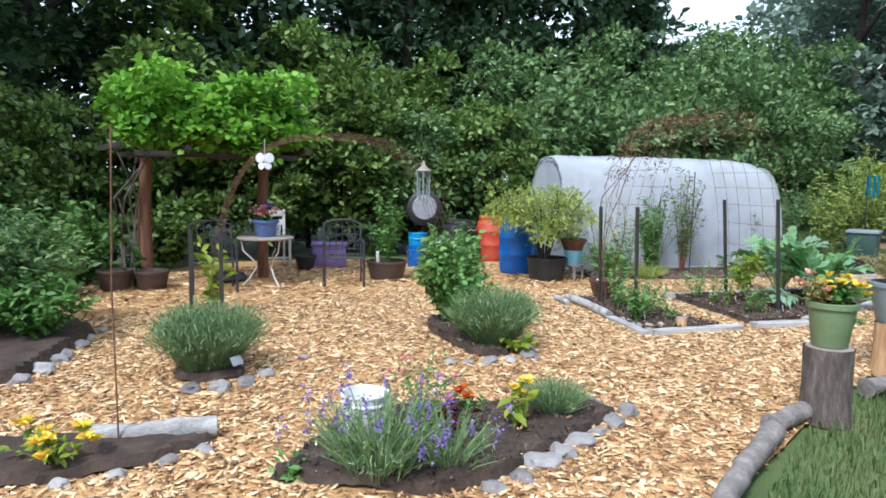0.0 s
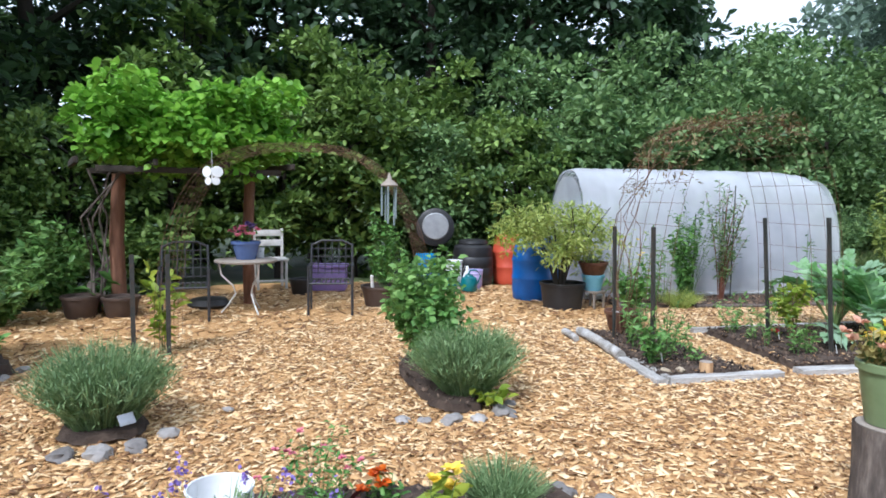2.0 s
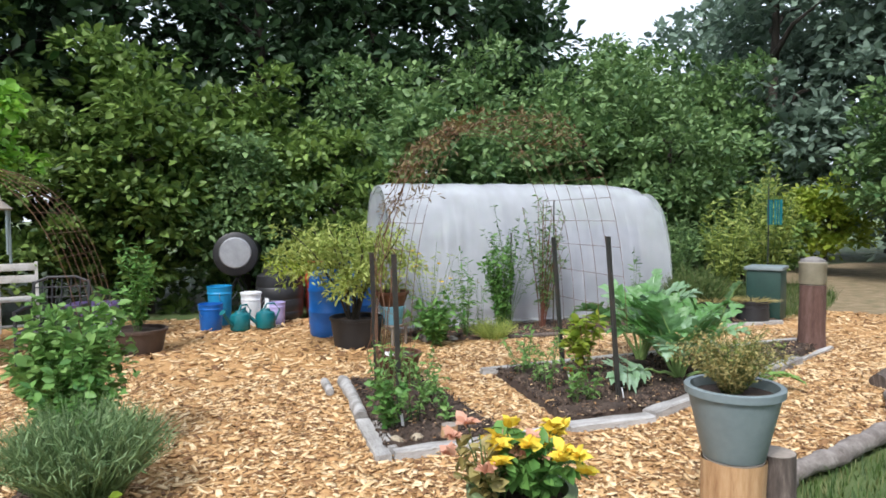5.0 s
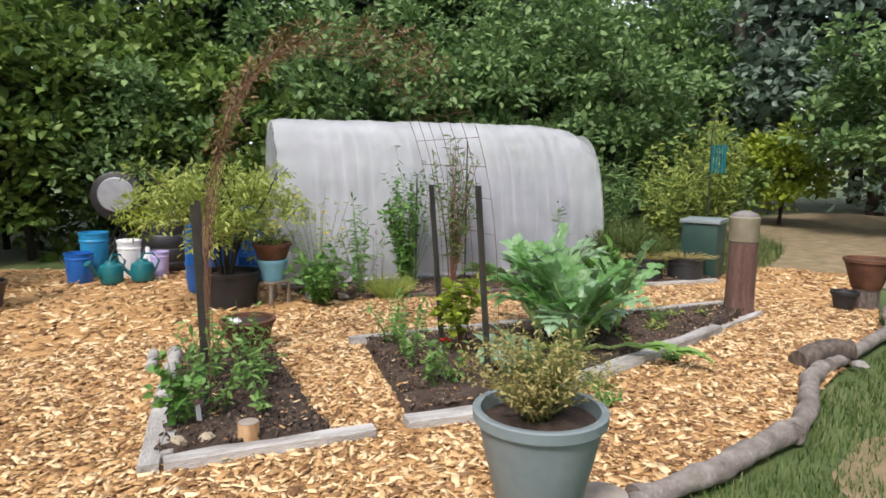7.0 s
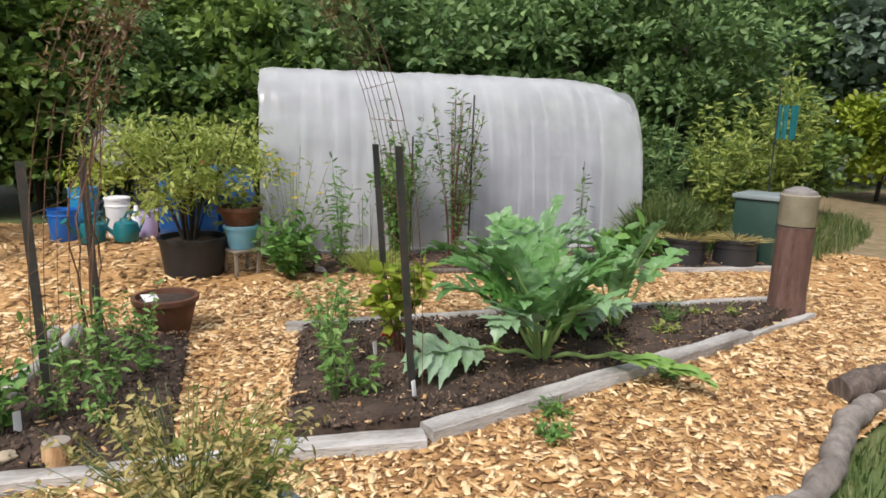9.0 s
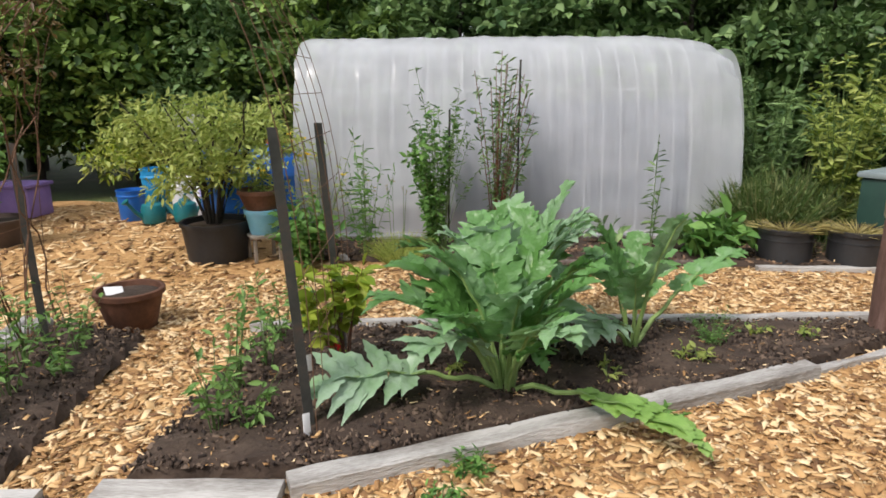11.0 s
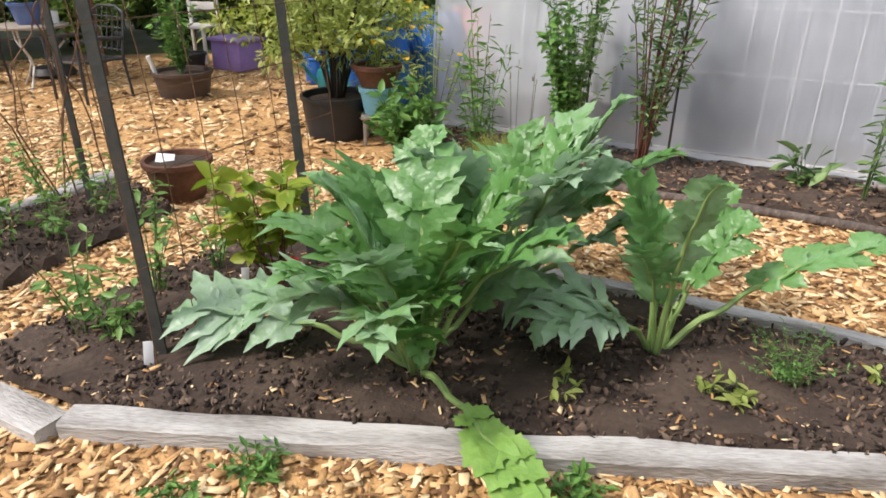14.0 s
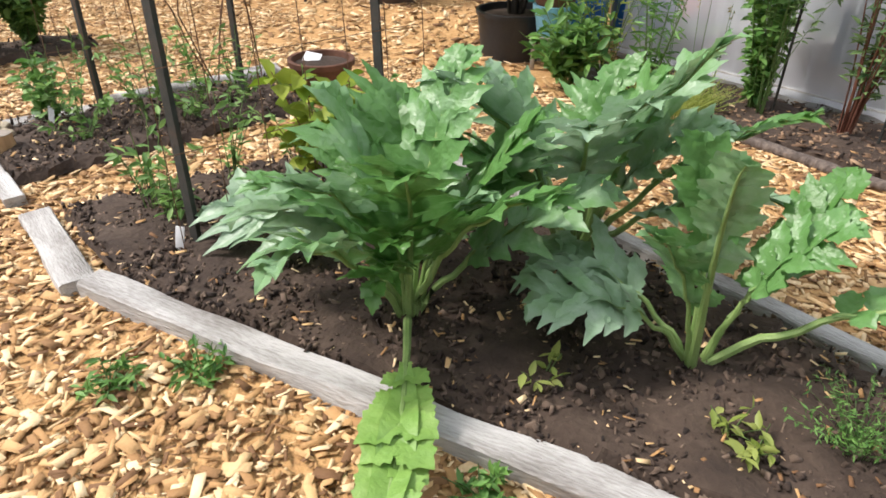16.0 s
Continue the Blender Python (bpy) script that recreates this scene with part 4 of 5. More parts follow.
shoots = np.stack([rng.uniform(-0.3, 2.2, 26), rng.uniform(-1.2, 0.3, 26), rng.uniform(2.4, 2.85, 26)], 1)
v, f = clumps(np.concatenate([c, shoots]), 0.24, 62, 0.115, 0.45, 0.9)
put("foliage", np_mesh("foliage", v, f, L_VINE), vine)
moth = thing("hanging_ornament", 2.45, 6.50, 1.66, -30, "small white butterfly ornament hanging from the wire arch", "ornament")
part("body", tube([(0, 0, -0.06), (0, 0, 0.02), (0, 0, 0.07)], [0.006, 0.011, 0.007], 8), WHITE, moth)
for sx in (-1, 1):
    bm = lathe([(0.048, -0.002), (0.05, 0), (0.048, 0.003), (0.02, 0.004)], 16)
    bmesh.ops.transform(bm, matrix=pose(sx * 0.045, 0, 0.035, 90, 0, sx * 25), verts=bm.verts[:])
    part("upper_wing", bm, WHITE, moth)
    bm = lathe([(0.034, -0.002), (0.036, 0), (0.034, 0.003), (0.015, 0.004)], 16)
    bmesh.ops.transform(bm, matrix=pose(sx * 0.034, 0, -0.045, 90, 0, sx * 25), verts=bm.verts[:])
    part("lower_wing", bm, WHITE, moth)
part("string", tube([(0, 0, 0.07), (0, 0, 0.22)], 0.002, 5), WHITE, moth)
chime = thing("wind_chime", 3.60, 5.36, 1.26, 20, "grey metal wind chime with a small roof hanging from the arch", "wind chime")
part("roof", lathe([(0.07, 0.32), (0.075, 0.33), (0.02, 0.38), (0.008, 0.43)], 12), CUTWOOD, chime)
for k in range(5):
    a = k * 2 * math.pi / 5
    part("tube", tube([(0.06 * math.cos(a), 0.06 * math.sin(a), 0.04 * k % 0.1), (0.06 * math.cos(a), 0.06 * math.sin(a), 0.32)], 0.008, 8), GREYPOT, chime)

dryvine = thing("dry_vine", 5.88, 4.42, 0, 0, "dried brown vine tangled over the wire arch", "vine")


def on_arch(a, k):
    """A place on the arch between the beds: a from one foot to the other, k along its depth."""
    c, q = math.cos(a), max(math.sin(a), 0)
    g = 0.84 * (1 - math.copysign(abs(c) ** 0.7, c))
    return (g + 0.40 * k, -0.369 * g + 1.12 * k, 2.27 * q ** 0.75)


for i in range(5):
    k0, end = rng.uniform(0, 1), rng.uniform(1.3, 2.3)
    way = [on_arch(0.02 + (end - 0.02) * j / 22, min(1, max(0, k0 + 0.12 * math.sin(j * 0.7 + i)))) for j in range(23)]
    part("vine_stem", tube([(x + rng.normal() * 0.018, y + rng.normal() * 0.018, z + 0.01) for x, y, z in way], [0.005 * (1 - 0.6 * j / 22) for j in range(23)], 5), RUST, dryvine)
c = np.array([on_arch(a, k) for a, k in zip(rng.uniform(0.6, 2.1, 150), rng.uniform(0, 1, 150))])
v, f = clumps(c, 0.09, 7, 0.05, 0.5, 0.3)
put("dry_leaves", np_mesh("dry_leaves", v, f, leaf_material("dry_vine_leaves", (0.09, 0.05, 0.025), (0.22, 0.16, 0.06), trans=0.15)), dryvine)

# ---- seating place under the vine ----
garden_chair(4.32, 8.44, -24, "dark iron garden armchair with a lattice back on wood chips")
garden_chair(2.61, 8.80, -12, "dark iron garden armchair in the vine's shade")
table = thing("round_table", 3.38, 8.96, 0.012, 20, "round weathered garden table with curled pale iron legs", "table")
part("tabletop", lathe([(0.36, 0.64), (0.385, 0.645), (0.39, 0.665), (0.38, 0.675), (0.2, 0.676)], 36), CUTWOOD, table, "grey-tan weathered top")
for k in range(3):
    a = k * 2.094 + 0.4
    ca, sa = math.cos(a), math.sin(a)
    part("leg", tube([(r * ca, r * sa, z) for r, z in ((0.33, 0.64), (0.30, 0.48), (0.16, 0.34), (0.13, 0.24), (0.22, 0.1), (0.31, 0.0))], 0.011, 8), WHITEPAINT, table)
plant_pot(3.38, 8.96, 0.69, 0.12, 0.17, 0.23, GLAZE, "blue glazed pot standing on the round table")
herb("petunia_plant", 3.38, 8.96, 0.24, 0.20, L_GREEN, "petunias with pink and violet flowers in the blue pot", "flower", 24, 12, 0.05, 0.6, 0.88, flowers=PINK, fcount=12, fsize=0.055)
herb("violet_petunia", 3.40, 9.0, 0.26, 0.10, L_GREEN, "deep violet petunia in the blue pot", "flower", 10, 6, 0.04, 0.6, 0.88, flowers=VIOLET, fcount=8, fsize=0.055)
bucket(3.60, 9.08, 0.69, 0.05, 0.13, WHITE, "small white cup on the round table", "cup")
wc = thing("white_chair", 4.30, 11.0, 0.012, -8, "worn white wooden chair behind the table", "chair")
for sx in (-0.22, 0.22):
    part("front_leg", box(0.04, 0.04, 0.46, (sx, -0.2, 0.23)), WHITEPAINT, wc)
    part("back_leg", box(0.04, 0.04, 0.95, (sx, 0.2, 0.475)), WHITEPAINT, wc)
part("seat", box(0.52, 0.46, 0.03, (0, 0, 0.47)), WHITEPAINT, wc)
for z in (0.88, 0.72):
    part("back_slat", box(0.44, 0.02, 0.10, (0, 0.19, z)), WHITEPAINT, wc)
part("stretcher", box(0.40, 0.03, 0.03, (0, -0.2, 0.14)), WHITEPAINT, wc)
tote = thing("storage_tote", 5.08, 10.45, 0.012, -28, "lavender plastic storage tote on the ground", "tote")
part("body", box(0.56, 0.40, 0.36, (0, 0, 0.18), None, 0.03), PURPLE, tote)
part("lid", box(0.61, 0.45, 0.045, (0, 0, 0.382), None, 0.015), PURPLE, tote)
plant_pot(1.55, 9.55, 0.0, 0.17, 0.21, 0.27, BROWNPOT, "dark brown pot beside the pergola post", group="pergola pots")
plant_pot(1.98, 9.42, 0.0, 0.17, 0.21, 0.25, BROWNPOT, "dark brown pot leaning by the pergola post", group="pergola pots")
plant_pot(4.55, 10.25, 0.0, 0.13, 0.17, 0.24, BLACK, "black nursery pot in the hedge's shade")
tagged(part("plastic_tray", lathe([(0.24, 0), (0.28, 0.04), (0.22, 0.11), (0.08, 0.13)], 14), BLACK, None), "crumpled black plastic tray lying on wood chips", "tray").matrix_basis = pose(3.05, 9.6, 0.012, 0, 0, 20)
log([(1.55, 9.75, 0.15), (1.75, 9.95, 0.42), (2.05, 10.2, 0.75)], 0.05, BARK, "dark dead branch leaning by the pergola", name="dead_branch")
herb("broadleaf_plant", 1.7, 9.9, 0.65, 0.35, L_GREEN, "broad-leaved green plant behind the pots", "plant", 16, 6, 0.22, 0.4)
herb("lime_sapling", 2.12, 7.15, 1.0, 0.22, L_LIME, "slender sapling with yellow-green leaves at the arch foot", "sapling", 7, 14, 0.13, 0.5)
plant_pot(5.2, 8.72, 0.0, 0.25, 0.30, 0.28, BROWNPOT, "wide brown half-barrel planter with a leafy climber", "half_barrel")
herb("potted_climber", 5.2, 8.72, 1.25, 0.26, L_GREEN, "tall light green climber in the brown planter", "plant", 18, 34, 0.09, 0.4, 0.2, curl=0.15)
tagged(part("planter_stick", tube([(4.98, 8.6, 0.2), (4.94, 8.55, 0.44)], 0.022, 6), WHITE, None), "short white stick in the brown planter", "stick")

# ---- barrels, cans and composters ----
barrel(7.44, 8.27, 0.0, 0.285, 0.90, BLUE, "tall blue plastic drum with a screw lid")
barrel(7.95, 8.62, 0.0, 0.285, 0.90, BLUE, "second blue plastic drum beside the tunnel")
barrel(8.2, 9.85, 0.0, 0.28, 0.86, RED, "red plastic drum behind the blue drums")
comp = thing("compost_tumbler", 7.54, 10.0, 0.0, 20, "black ribbed plastic compost bin", "composter")
part("body", lathe([(0.30, 0), (0.33, 0.03), (0.345, 0.12), (0.335, 0.14), (0.345, 0.17), (0.35, 0.3), (0.338, 0.32), (0.35, 0.35), (0.35, 0.48), (0.335, 0.5), (0.345, 0.53), (0.33, 0.66), (0.26, 0.70), (0.22, 0.71)], 30), BLACK, comp)
part("lid", lathe([(0.24, 0.71), (0.25, 0.72), (0.24, 0.77), (0.15, 0.79)], 30), BLACK, comp)
drum = thing("drum_composter", 7.18, 10.7, 0.0, -118, "black drum composter on legs with a pale round end", "composter")
for sx in (-0.25, 0.25):
    part("leg", tube([(sx, -0.3, 0), (sx, 0.0, 0.62), (sx, 0.3, 0)], 0.025, 8), BLACK, drum)
part("body", lathe([(0.30, -0.32), (0.33, -0.30), (0.335, 0), (0.33, 0.30), (0.30, 0.32)], 32), BLACK, drum).matrix_basis = pose(0, 0, 0.98, 0, 90, 0)
part("end_disc", lathe([(0.23, 0.0), (0.235, 0.015), (0.22, 0.03), (0.1, 0.035)], 32), STEEL, drum, "pale grey round end").matrix_basis = pose(0.315, 0, 1.0, 0, 90, 0)
bucket(6.38, 9.7, 0.0, 0.16, 0.36, BLUE, "dark blue plastic bucket among the cans")
bucket(6.64, 10.05, 0.0, 0.17, 0.56, material("light_blue_plastic", ((0.01, 0.20, 0.42), (0.02, 0.27, 0.52)), rough=0.45, scale=4, bump=0.05), "tall light blue bucket among the cans")
bucket(6.95, 9.68, 0.0, 0.14, 0.46, WHITE, "white plastic pail behind the watering cans", lid=True)
bucket(7.24, 9.45, 0.0, 0.11, 0.33, LILAC, "pale lilac plastic bucket on the ground")
watering_can(6.63, 9.3, 200, TEAL, "dark teal plastic watering can")
watering_can(6.97, 9.25, 160, TEAL, "teal plastic watering can beside another")
tagged(part("spray_jug", lathe([(0.07, 0), (0.075, 0.02), (0.075, 0.2), (0.03, 0.3), (0.025, 0.36), (0.02, 0.37)], 18), WHITE, None), "white spray jug beside the pail", "jug").matrix_basis = pose(7.13, 9.55, 0.012)
plant_pot(7.27, 7.38, 0.0, 0.26, 0.30, 0.36, BLACK, "big black tub holding a curly willow", "black_tub")
wil = thing("curly_willow", 7.25, 7.42, 0.3, 0, "curly yellow-green willow bush in the black tub", "shrub")
for k in range(11):
    a, q = k * 2.4, rng.uniform(0.2, 0.7)
    part("branch", tube([(0.05 * math.cos(a), 0.05 * math.sin(a), 0), (q * 0.25 * math.cos(a), q * 0.25 * math.sin(a), 0.35), (q * 0.7 * math.cos(a + 0.3), q * 0.7 * math.sin(a + 0.3), 0.8), (q * 1.1 * math.cos(a), q * 1.1 * math.sin(a), 1.1)], [0.016, 0.013, 0.009, 0.004], 6), TRUNK, wil)
c = crown_points(105, 0.84, 0.76, 0.22, 1.24, 0.35)
v, f = clumps(c, 0.18, 52, 0.075, 0.6, 0.34)
put("foliage", np_mesh("foliage", v, f, L_WILLOW), wil)
c = np.stack([rng.uniform(-0.95, -0.6, 10), rng.uniform(-0.1, 0.5, 10), rng.uniform(0.45, 0.75, 10)], 1)
v, f = clumps(c, 0.11, 26, 0.07, 0.9, 0.25)
put("yellowed_sprays", np_mesh("yellowed_sprays", v, f, L_LIME), wil)
stand = thing("plant_stand", 7.66, 7.2, 0.0, 10, "small grey stand below two stacked pots", "stand")
for sx in (-0.11, 0.11):
    for sy in (-0.11, 0.11):
        part("leg", box(0.03, 0.03, 0.22, (sx, sy, 0.11)), CUTWOOD, stand)
part("top", box(0.28, 0.28, 0.025, (0, 0, 0.232)), CUTWOOD, stand)
plant_pot(7.66, 7.2, 0.245, 0.115, 0.145, 0.22, PALEBLUE, "pale blue plastic pail on a small stand", "pail", soil=True)
plant_pot(7.66, 7.2, 0.44, 0.13, 0.19, 0.20, TERRACOTTA, "brown clay bowl stacked on the pale blue pail", "clay_bowl")
herb("potted_marigold", 7.66, 7.2, 0.28, 0.20, L_WILLOW, "straggly plant with small yellow flowers", "flower", 14, 8, 0.05, 0.4, 0.58, flowers=YELLOW, fcount=8, fsize=0.025)

# ---- big pots on stumps beside the lawn ----
stump(4.48, 1.96, 0.145, 0.49, BARK, "dark barked log round standing on end")
plant_pot(4.48, 1.96, 0.478, 0.105, 0.14, 0.29, GREENPOT, "sage green plastic pot on a barked stump")
herb("begonia_plant", 4.50, 1.95, 0.20, 0.13, L_GREEN, "begonia with yellow flowers in the green pot", "flower", 34, 10, 0.06, 0.6, 0.74, flowers=YELLOW, fcount=18, fsize=0.04, droop=0.5)
herb("pink_begonia", 4.41, 2.0, 0.20, 0.11, L_DRY, "faded pink begonia in the green pot", "flower", 18, 8, 0.05, 0.6, 0.74, flowers=leaf_material("faded_pink_petals", (0.55, 0.25, 0.16), (0.72, 0.45, 0.32)), fcount=12, fsize=0.04)
stump(6.07, 2.17, 0.14, 0.43, PALEWOOD, "split pale log round standing on end")
stump(6.31, 2.09, 0.09, 0.42, BARK, "dark thin log round beside a pale one")
plant_pot(6.07, 2.17, 0.416, 0.135, 0.20, 0.33, GREYPOT, "blue-grey plastic pot on a split stump")
herb("wilted_plant", 6.06, 2.18, 0.36, 0.27, L_DRY, "half-dried feathery plant in the grey pot", "plant", 150, 24, 0.022, 0.35, 0.68, droop=0.6, curl=0.6, r=0.002)
herb("green_sprig", 6.15, 2.19, 0.24, 0.14, L_WILLOW, "pale green sprigs among the dried foliage", "plant", 30, 12, 0.03, 0.4, 0.71, r=0.002)
tall = stump(11.04, 3.84, 0.135, 0.74, material("red_bark", ((0.05, 0.025, 0.02), (0.12, 0.065, 0.05), (0.19, 0.12, 0.10)), rough=0.9, scale=12, bump=1.0, stretch=(2, 2, 0.4)), "tall reddish barked log standing at the bed end", "log_post")
jug = thing("upturned_jug", 11.04, 3.84, 0.73, 0, "stained beige plastic jug upturned on the log post", "jug")
part("body", lathe([(0.135, 0), (0.14, 0.01), (0.14, 0.21), (0.145, 0.22), (0.145, 0.24), (0.13, 0.245)], 26), BEIGE, jug)
part("cap", lathe([(0.13, 0.245), (0.12, 0.27), (0.05, 0.30), (0.02, 0.305)], 22), STONE, jug, "pale stone cap")
stump(12.35, 3.12, 0.13, 0.22, BARK, "short dark stump by the path")
plant_pot(12.35, 3.12, 0.205, 0.14, 0.22, 0.32, TERRACOTTA, "rusty brown bowl pot on a short stump")
plant_pot(12.05, 3.22, 0.0, 0.09, 0.12, 0.2, BLACK, "small black nursery pot beside a stump")
plant_pot(6.69, 5.70, 0.01, 0.145, 0.20, 0.26, TERRACOTTA, "rust-brown clay pot at the bed corner")
tagged(part("seed_packet", box(0.11, 0.004, 0.08, (0, 0, 0), None, 0.001), WHITE, None), "white paper label standing in the clay pot", "label").matrix_basis = pose(6.60, 5.72, 0.255, -62, 8, 20)
for x, y in ((11.82, 5.42), (12.28, 5.12)):
    t = plant_pot(x, y, 0.0, 0.22, 0.21, 0.32, BLACK, "black fabric grow bag topped with dry stalks", "grow_bag", group="grow bags")
    tuft("dry_stalks", x, y, 0.10, 0.30, L_DRY, "tangled dry stalks on a grow bag", "dry plant", 160, 0.28, 0.004, group="dry stalks")
bin_ = thing("garden_bin", 12.75, 5.15, 0.0, 15, "dark green plastic bin with a flat lid", "bin")
part("body", box(0.48, 0.45, 0.72, (0, 0, 0.36), None, 0.03), material("bottle_green_plastic", ((0.01, 0.035, 0.028), (0.02, 0.06, 0.045)), rough=0.5, scale=5, bump=0.1), bin_)
part("lid", box(0.54, 0.50, 0.05, (0, 0, 0.745), None, 0.015), GREYPOT, bin_)
spin = thing("wind_spinner", 13.0, 5.25, 0, 0, "teal wind spinner on a thin crook pole", "wind spinner")
part("pole", tube([(0, 0, 0), (0, 0, 1.9), (0.05, 0, 2.05), (0.14, 0, 2.08), (0.2, 0, 2.0)], 0.008, 6), IRON, spin)
for k in range(7):
    a = k * 0.9
    part("blade", tube([(0.2 + 0.09 * math.cos(a), 0.09 * math.sin(a), 1.35), (0.2 + 0.09 * math.cos(a), 0.09 * math.sin(a), 1.72)], 0.014, 6), TEAL, spin)

# ---- the cardoons ----
def rosette(n, first, length, rise, bend, width):
    """Leaves spread by the golden angle with some chance in each."""
    out = []
    for k in range(n):
        out.append((first + k * 137.5, length * rng.uniform(0.85, 1.1), rise + rng.uniform(-9, 7), bend * rng.uniform(0.75, 1.25), width * rng.uniform(0.85, 1.15)))
    return out


big = cardoon(8.50, 3.93, [(172, 0.90, 16, 24, 0.40), (200, 0.66, 62, 92, 0.42), (150, 0.78, 56, 62, 0.38), (-88, 0.40, 84, 120, 0.26), (22, 0.78, 52, 50, 0.34)]
        + rosette(5, 70, 0.76, 66, 62, 0.36) + rosette(6, 120, 0.78, 79, 50, 0.34) + rosette(4, 15, 0.55, 78, 60, 0.28), "large silvery-green cardoon with arching toothed leaves")
L_FALLEN = material("fallen_cardoon_leaf", ((0.13, 0.27, 0.045), (0.21, 0.37, 0.08), (0.31, 0.46, 0.14)), rough=0.5, scale=7, detail=7, bump=0.8, bump_scale=32, translucent=0.2)
fallen = cardoon_leaf(big, radians(-57), 0.98, radians(10), radians(26), 0.22, lobes=10, start=0.40, deep=0.32)
fallen.data.materials[0] = L_FALLEN
tagged(fallen, "yellow-green leaf lying across the plank")
cardoon(9.40, 4.17, [(10, 0.90, 40, 30, 0.24), (180, 0.62, 46, 92, 0.40), (215, 0.56, 50, 96, 0.34), (48, 0.72, 62, 40, 0.24)] + rosette(3, 100, 0.60, 74, 50, 0.24) + rosette(2, 130, 0.78, 82, 30, 0.22),
        "smaller cardoon with spreading toothed green leaves")
cardoon(8.84, 4.56, [(20, 0.98, 56, 56, 0.36), (-12, 0.86, 50, 60, 0.34), (60, 0.98, 62, 52, 0.36)] + rosette(5, 100, 0.80, 68, 60, 0.36) + rosette(6, 40, 0.86, 79, 46, 0.34), "tall cardoon with upright toothed leaves behind another")

# ---- vegetables and seedlings ----
L_TOMATO = leaf_material("tomato_leaves", (0.09, 0.21, 0.045), (0.28, 0.46, 0.13), trans=0.35)
TOM = "young tomato plant with divided green leaves"
for x, y, h in ((5.95, 4.48, 0.42), (6.22, 4.72, 0.45), (6.15, 4.35, 0.22), (6.2, 5.15, 0.42), (6.45, 5.2, 0.34), (6.05, 4.95, 0.40), (6.42, 4.9, 0.25), (7.16, 3.98, 0.35), (7.25, 4.35, 0.42), (7.42, 4.62, 0.40), (7.3, 3.95, 0.25), (7.55, 4.95, 0.36), (7.68, 5.0, 0.3)):
    herb("tomato_plant", x, y, h * 1.4, 0.22, L_TOMATO, TOM, "tomato plant", 6, 12, 0.065, 0.38, 0.04, group="tomato plants")
herb("pea_shoots", 5.72, 4.42, 0.55, 0.16, L_GREEN, "climbing bean shoots at the arch foot", "bean plant", 12, 14, 0.07, 0.6, 0.03)
herb("lime_shrub", 7.80, 4.42, 0.80, 0.22, L_LIME, "small shrub with yellow-green leaves on dark stems", "shrub", 10, 18, 0.10, 0.62, 0.04, REDSTEM, low=0.45, r=0.005)
herb("dill_plant", 9.85, 4.02, 0.24, 0.18, L_GREEN, "feathery green dill seedling", "herb", 40, 14, 0.022, 0.25, 0.05, r=0.0015)
for x, y in ((9.02, 3.85), (9.55, 3.92), (10.2, 4.05), (10.4, 3.9), (9.62, 3.86), (8.35, 4.2)):
    herb("seedling", x, y, 0.09, 0.06, L_WILLOW, "tiny light green seedling in dark soil", "seedling", 6, 4, 0.05, 0.45, 0.06, group="seedlings")
for x, y in ((8.1, 3.38), (7.9, 3.2), (9.05, 3.42)):
    herb("weed", x, y, 0.08, 0.08, L_GREEN, "small green weed growing beside the plank", "weed", 18, 6, 0.045, 0.35, 0.01, group="weeds")
for x, y in ((7.52, 3.80), (7.63, 4.44), (5.80, 4.38)):
    tagged(part("plant_tag", box(0.035, 0.004, 0.12, (0, 0, 0.06), None, 0.0015), WHITE, None), "white plastic plant tag stuck in the soil", "plant tag", "plant tags").matrix_basis = pose(x, y, 0.04, -12, 6, 25)
herb("red_bloom", 7.80, 4.56, 0.14, 0.04, L_LIME, "small seedling with one red flower", "flower", 3, 4, 0.04, 0.5, 0.05, flowers=leaf_material("red_petals", (0.5, 0.01, 0.01), (0.7, 0.03, 0.03)), fcount=1, fsize=0.05)
herb("pea_plants", 3.98, 5.40, 1.12, 0.36, L_TOMATO, "dense leafy pea vines in a narrow mound", "pea plant", 90, 34, 0.08, 0.65, 0.03)
herb("pea_plants", 3.86, 5.0, 0.75, 0.30, L_GREEN, "low leafy pea vines in a narrow mound", "pea plant", 40, 20, 0.07, 0.65, 0.03)
tuft("lavender_bush", 3.86, 4.56, 0.56, 0.36, L_LAV, "rounded grey-green lavender bush edged with stones", "lavender", 1900, 0.04)
herb("chard_plant", 3.84, 4.22, 0.14, 0.12, L_LIME, "small lime green leafy plant among stones", "plant", 16, 3, 0.09, 0.6, 0.04)
tuft("lavender_bush", 1.46, 5.10, 0.58, 0.36, L_LAV, "rounded grey-green lavender bush on bare chips", "lavender", 1900, 0.03)
tagged(part("plant_sign", box(0.10, 0.006, 0.07, (0, 0, 0), None, 0.002), STEEL, None), "small grey metal plant sign by the lavender", "sign").matrix_basis = pose(1.56, 4.74, 0.16, -35, 0, 25)
# front flower bed
tuft("catmint_clump", 1.62, 2.78, 0.46, 0.32, L_LAV, "catmint clump with violet flower spikes", "catmint", 260, 0.03, 0.004, VIOLET)
tuft("catmint_clump", 1.98, 2.66, 0.30, 0.26, L_LAV, "low catmint clump in the flower bed", "catmint", 160, 0.03, 0.004, VIOLET)
bucket(1.74, 3.14, 0.03, 0.13, 0.30, WHITE, "white plastic pail standing in the flower bed")
herb("salvia_plant", 2.18, 3.22, 0.46, 0.24, L_GREEN, "airy plant with small red flowers", "flower", 28, 12, 0.04, 0.4, 0.03, flowers=PINK, fcount=9, fsize=0.022, r=0.002)
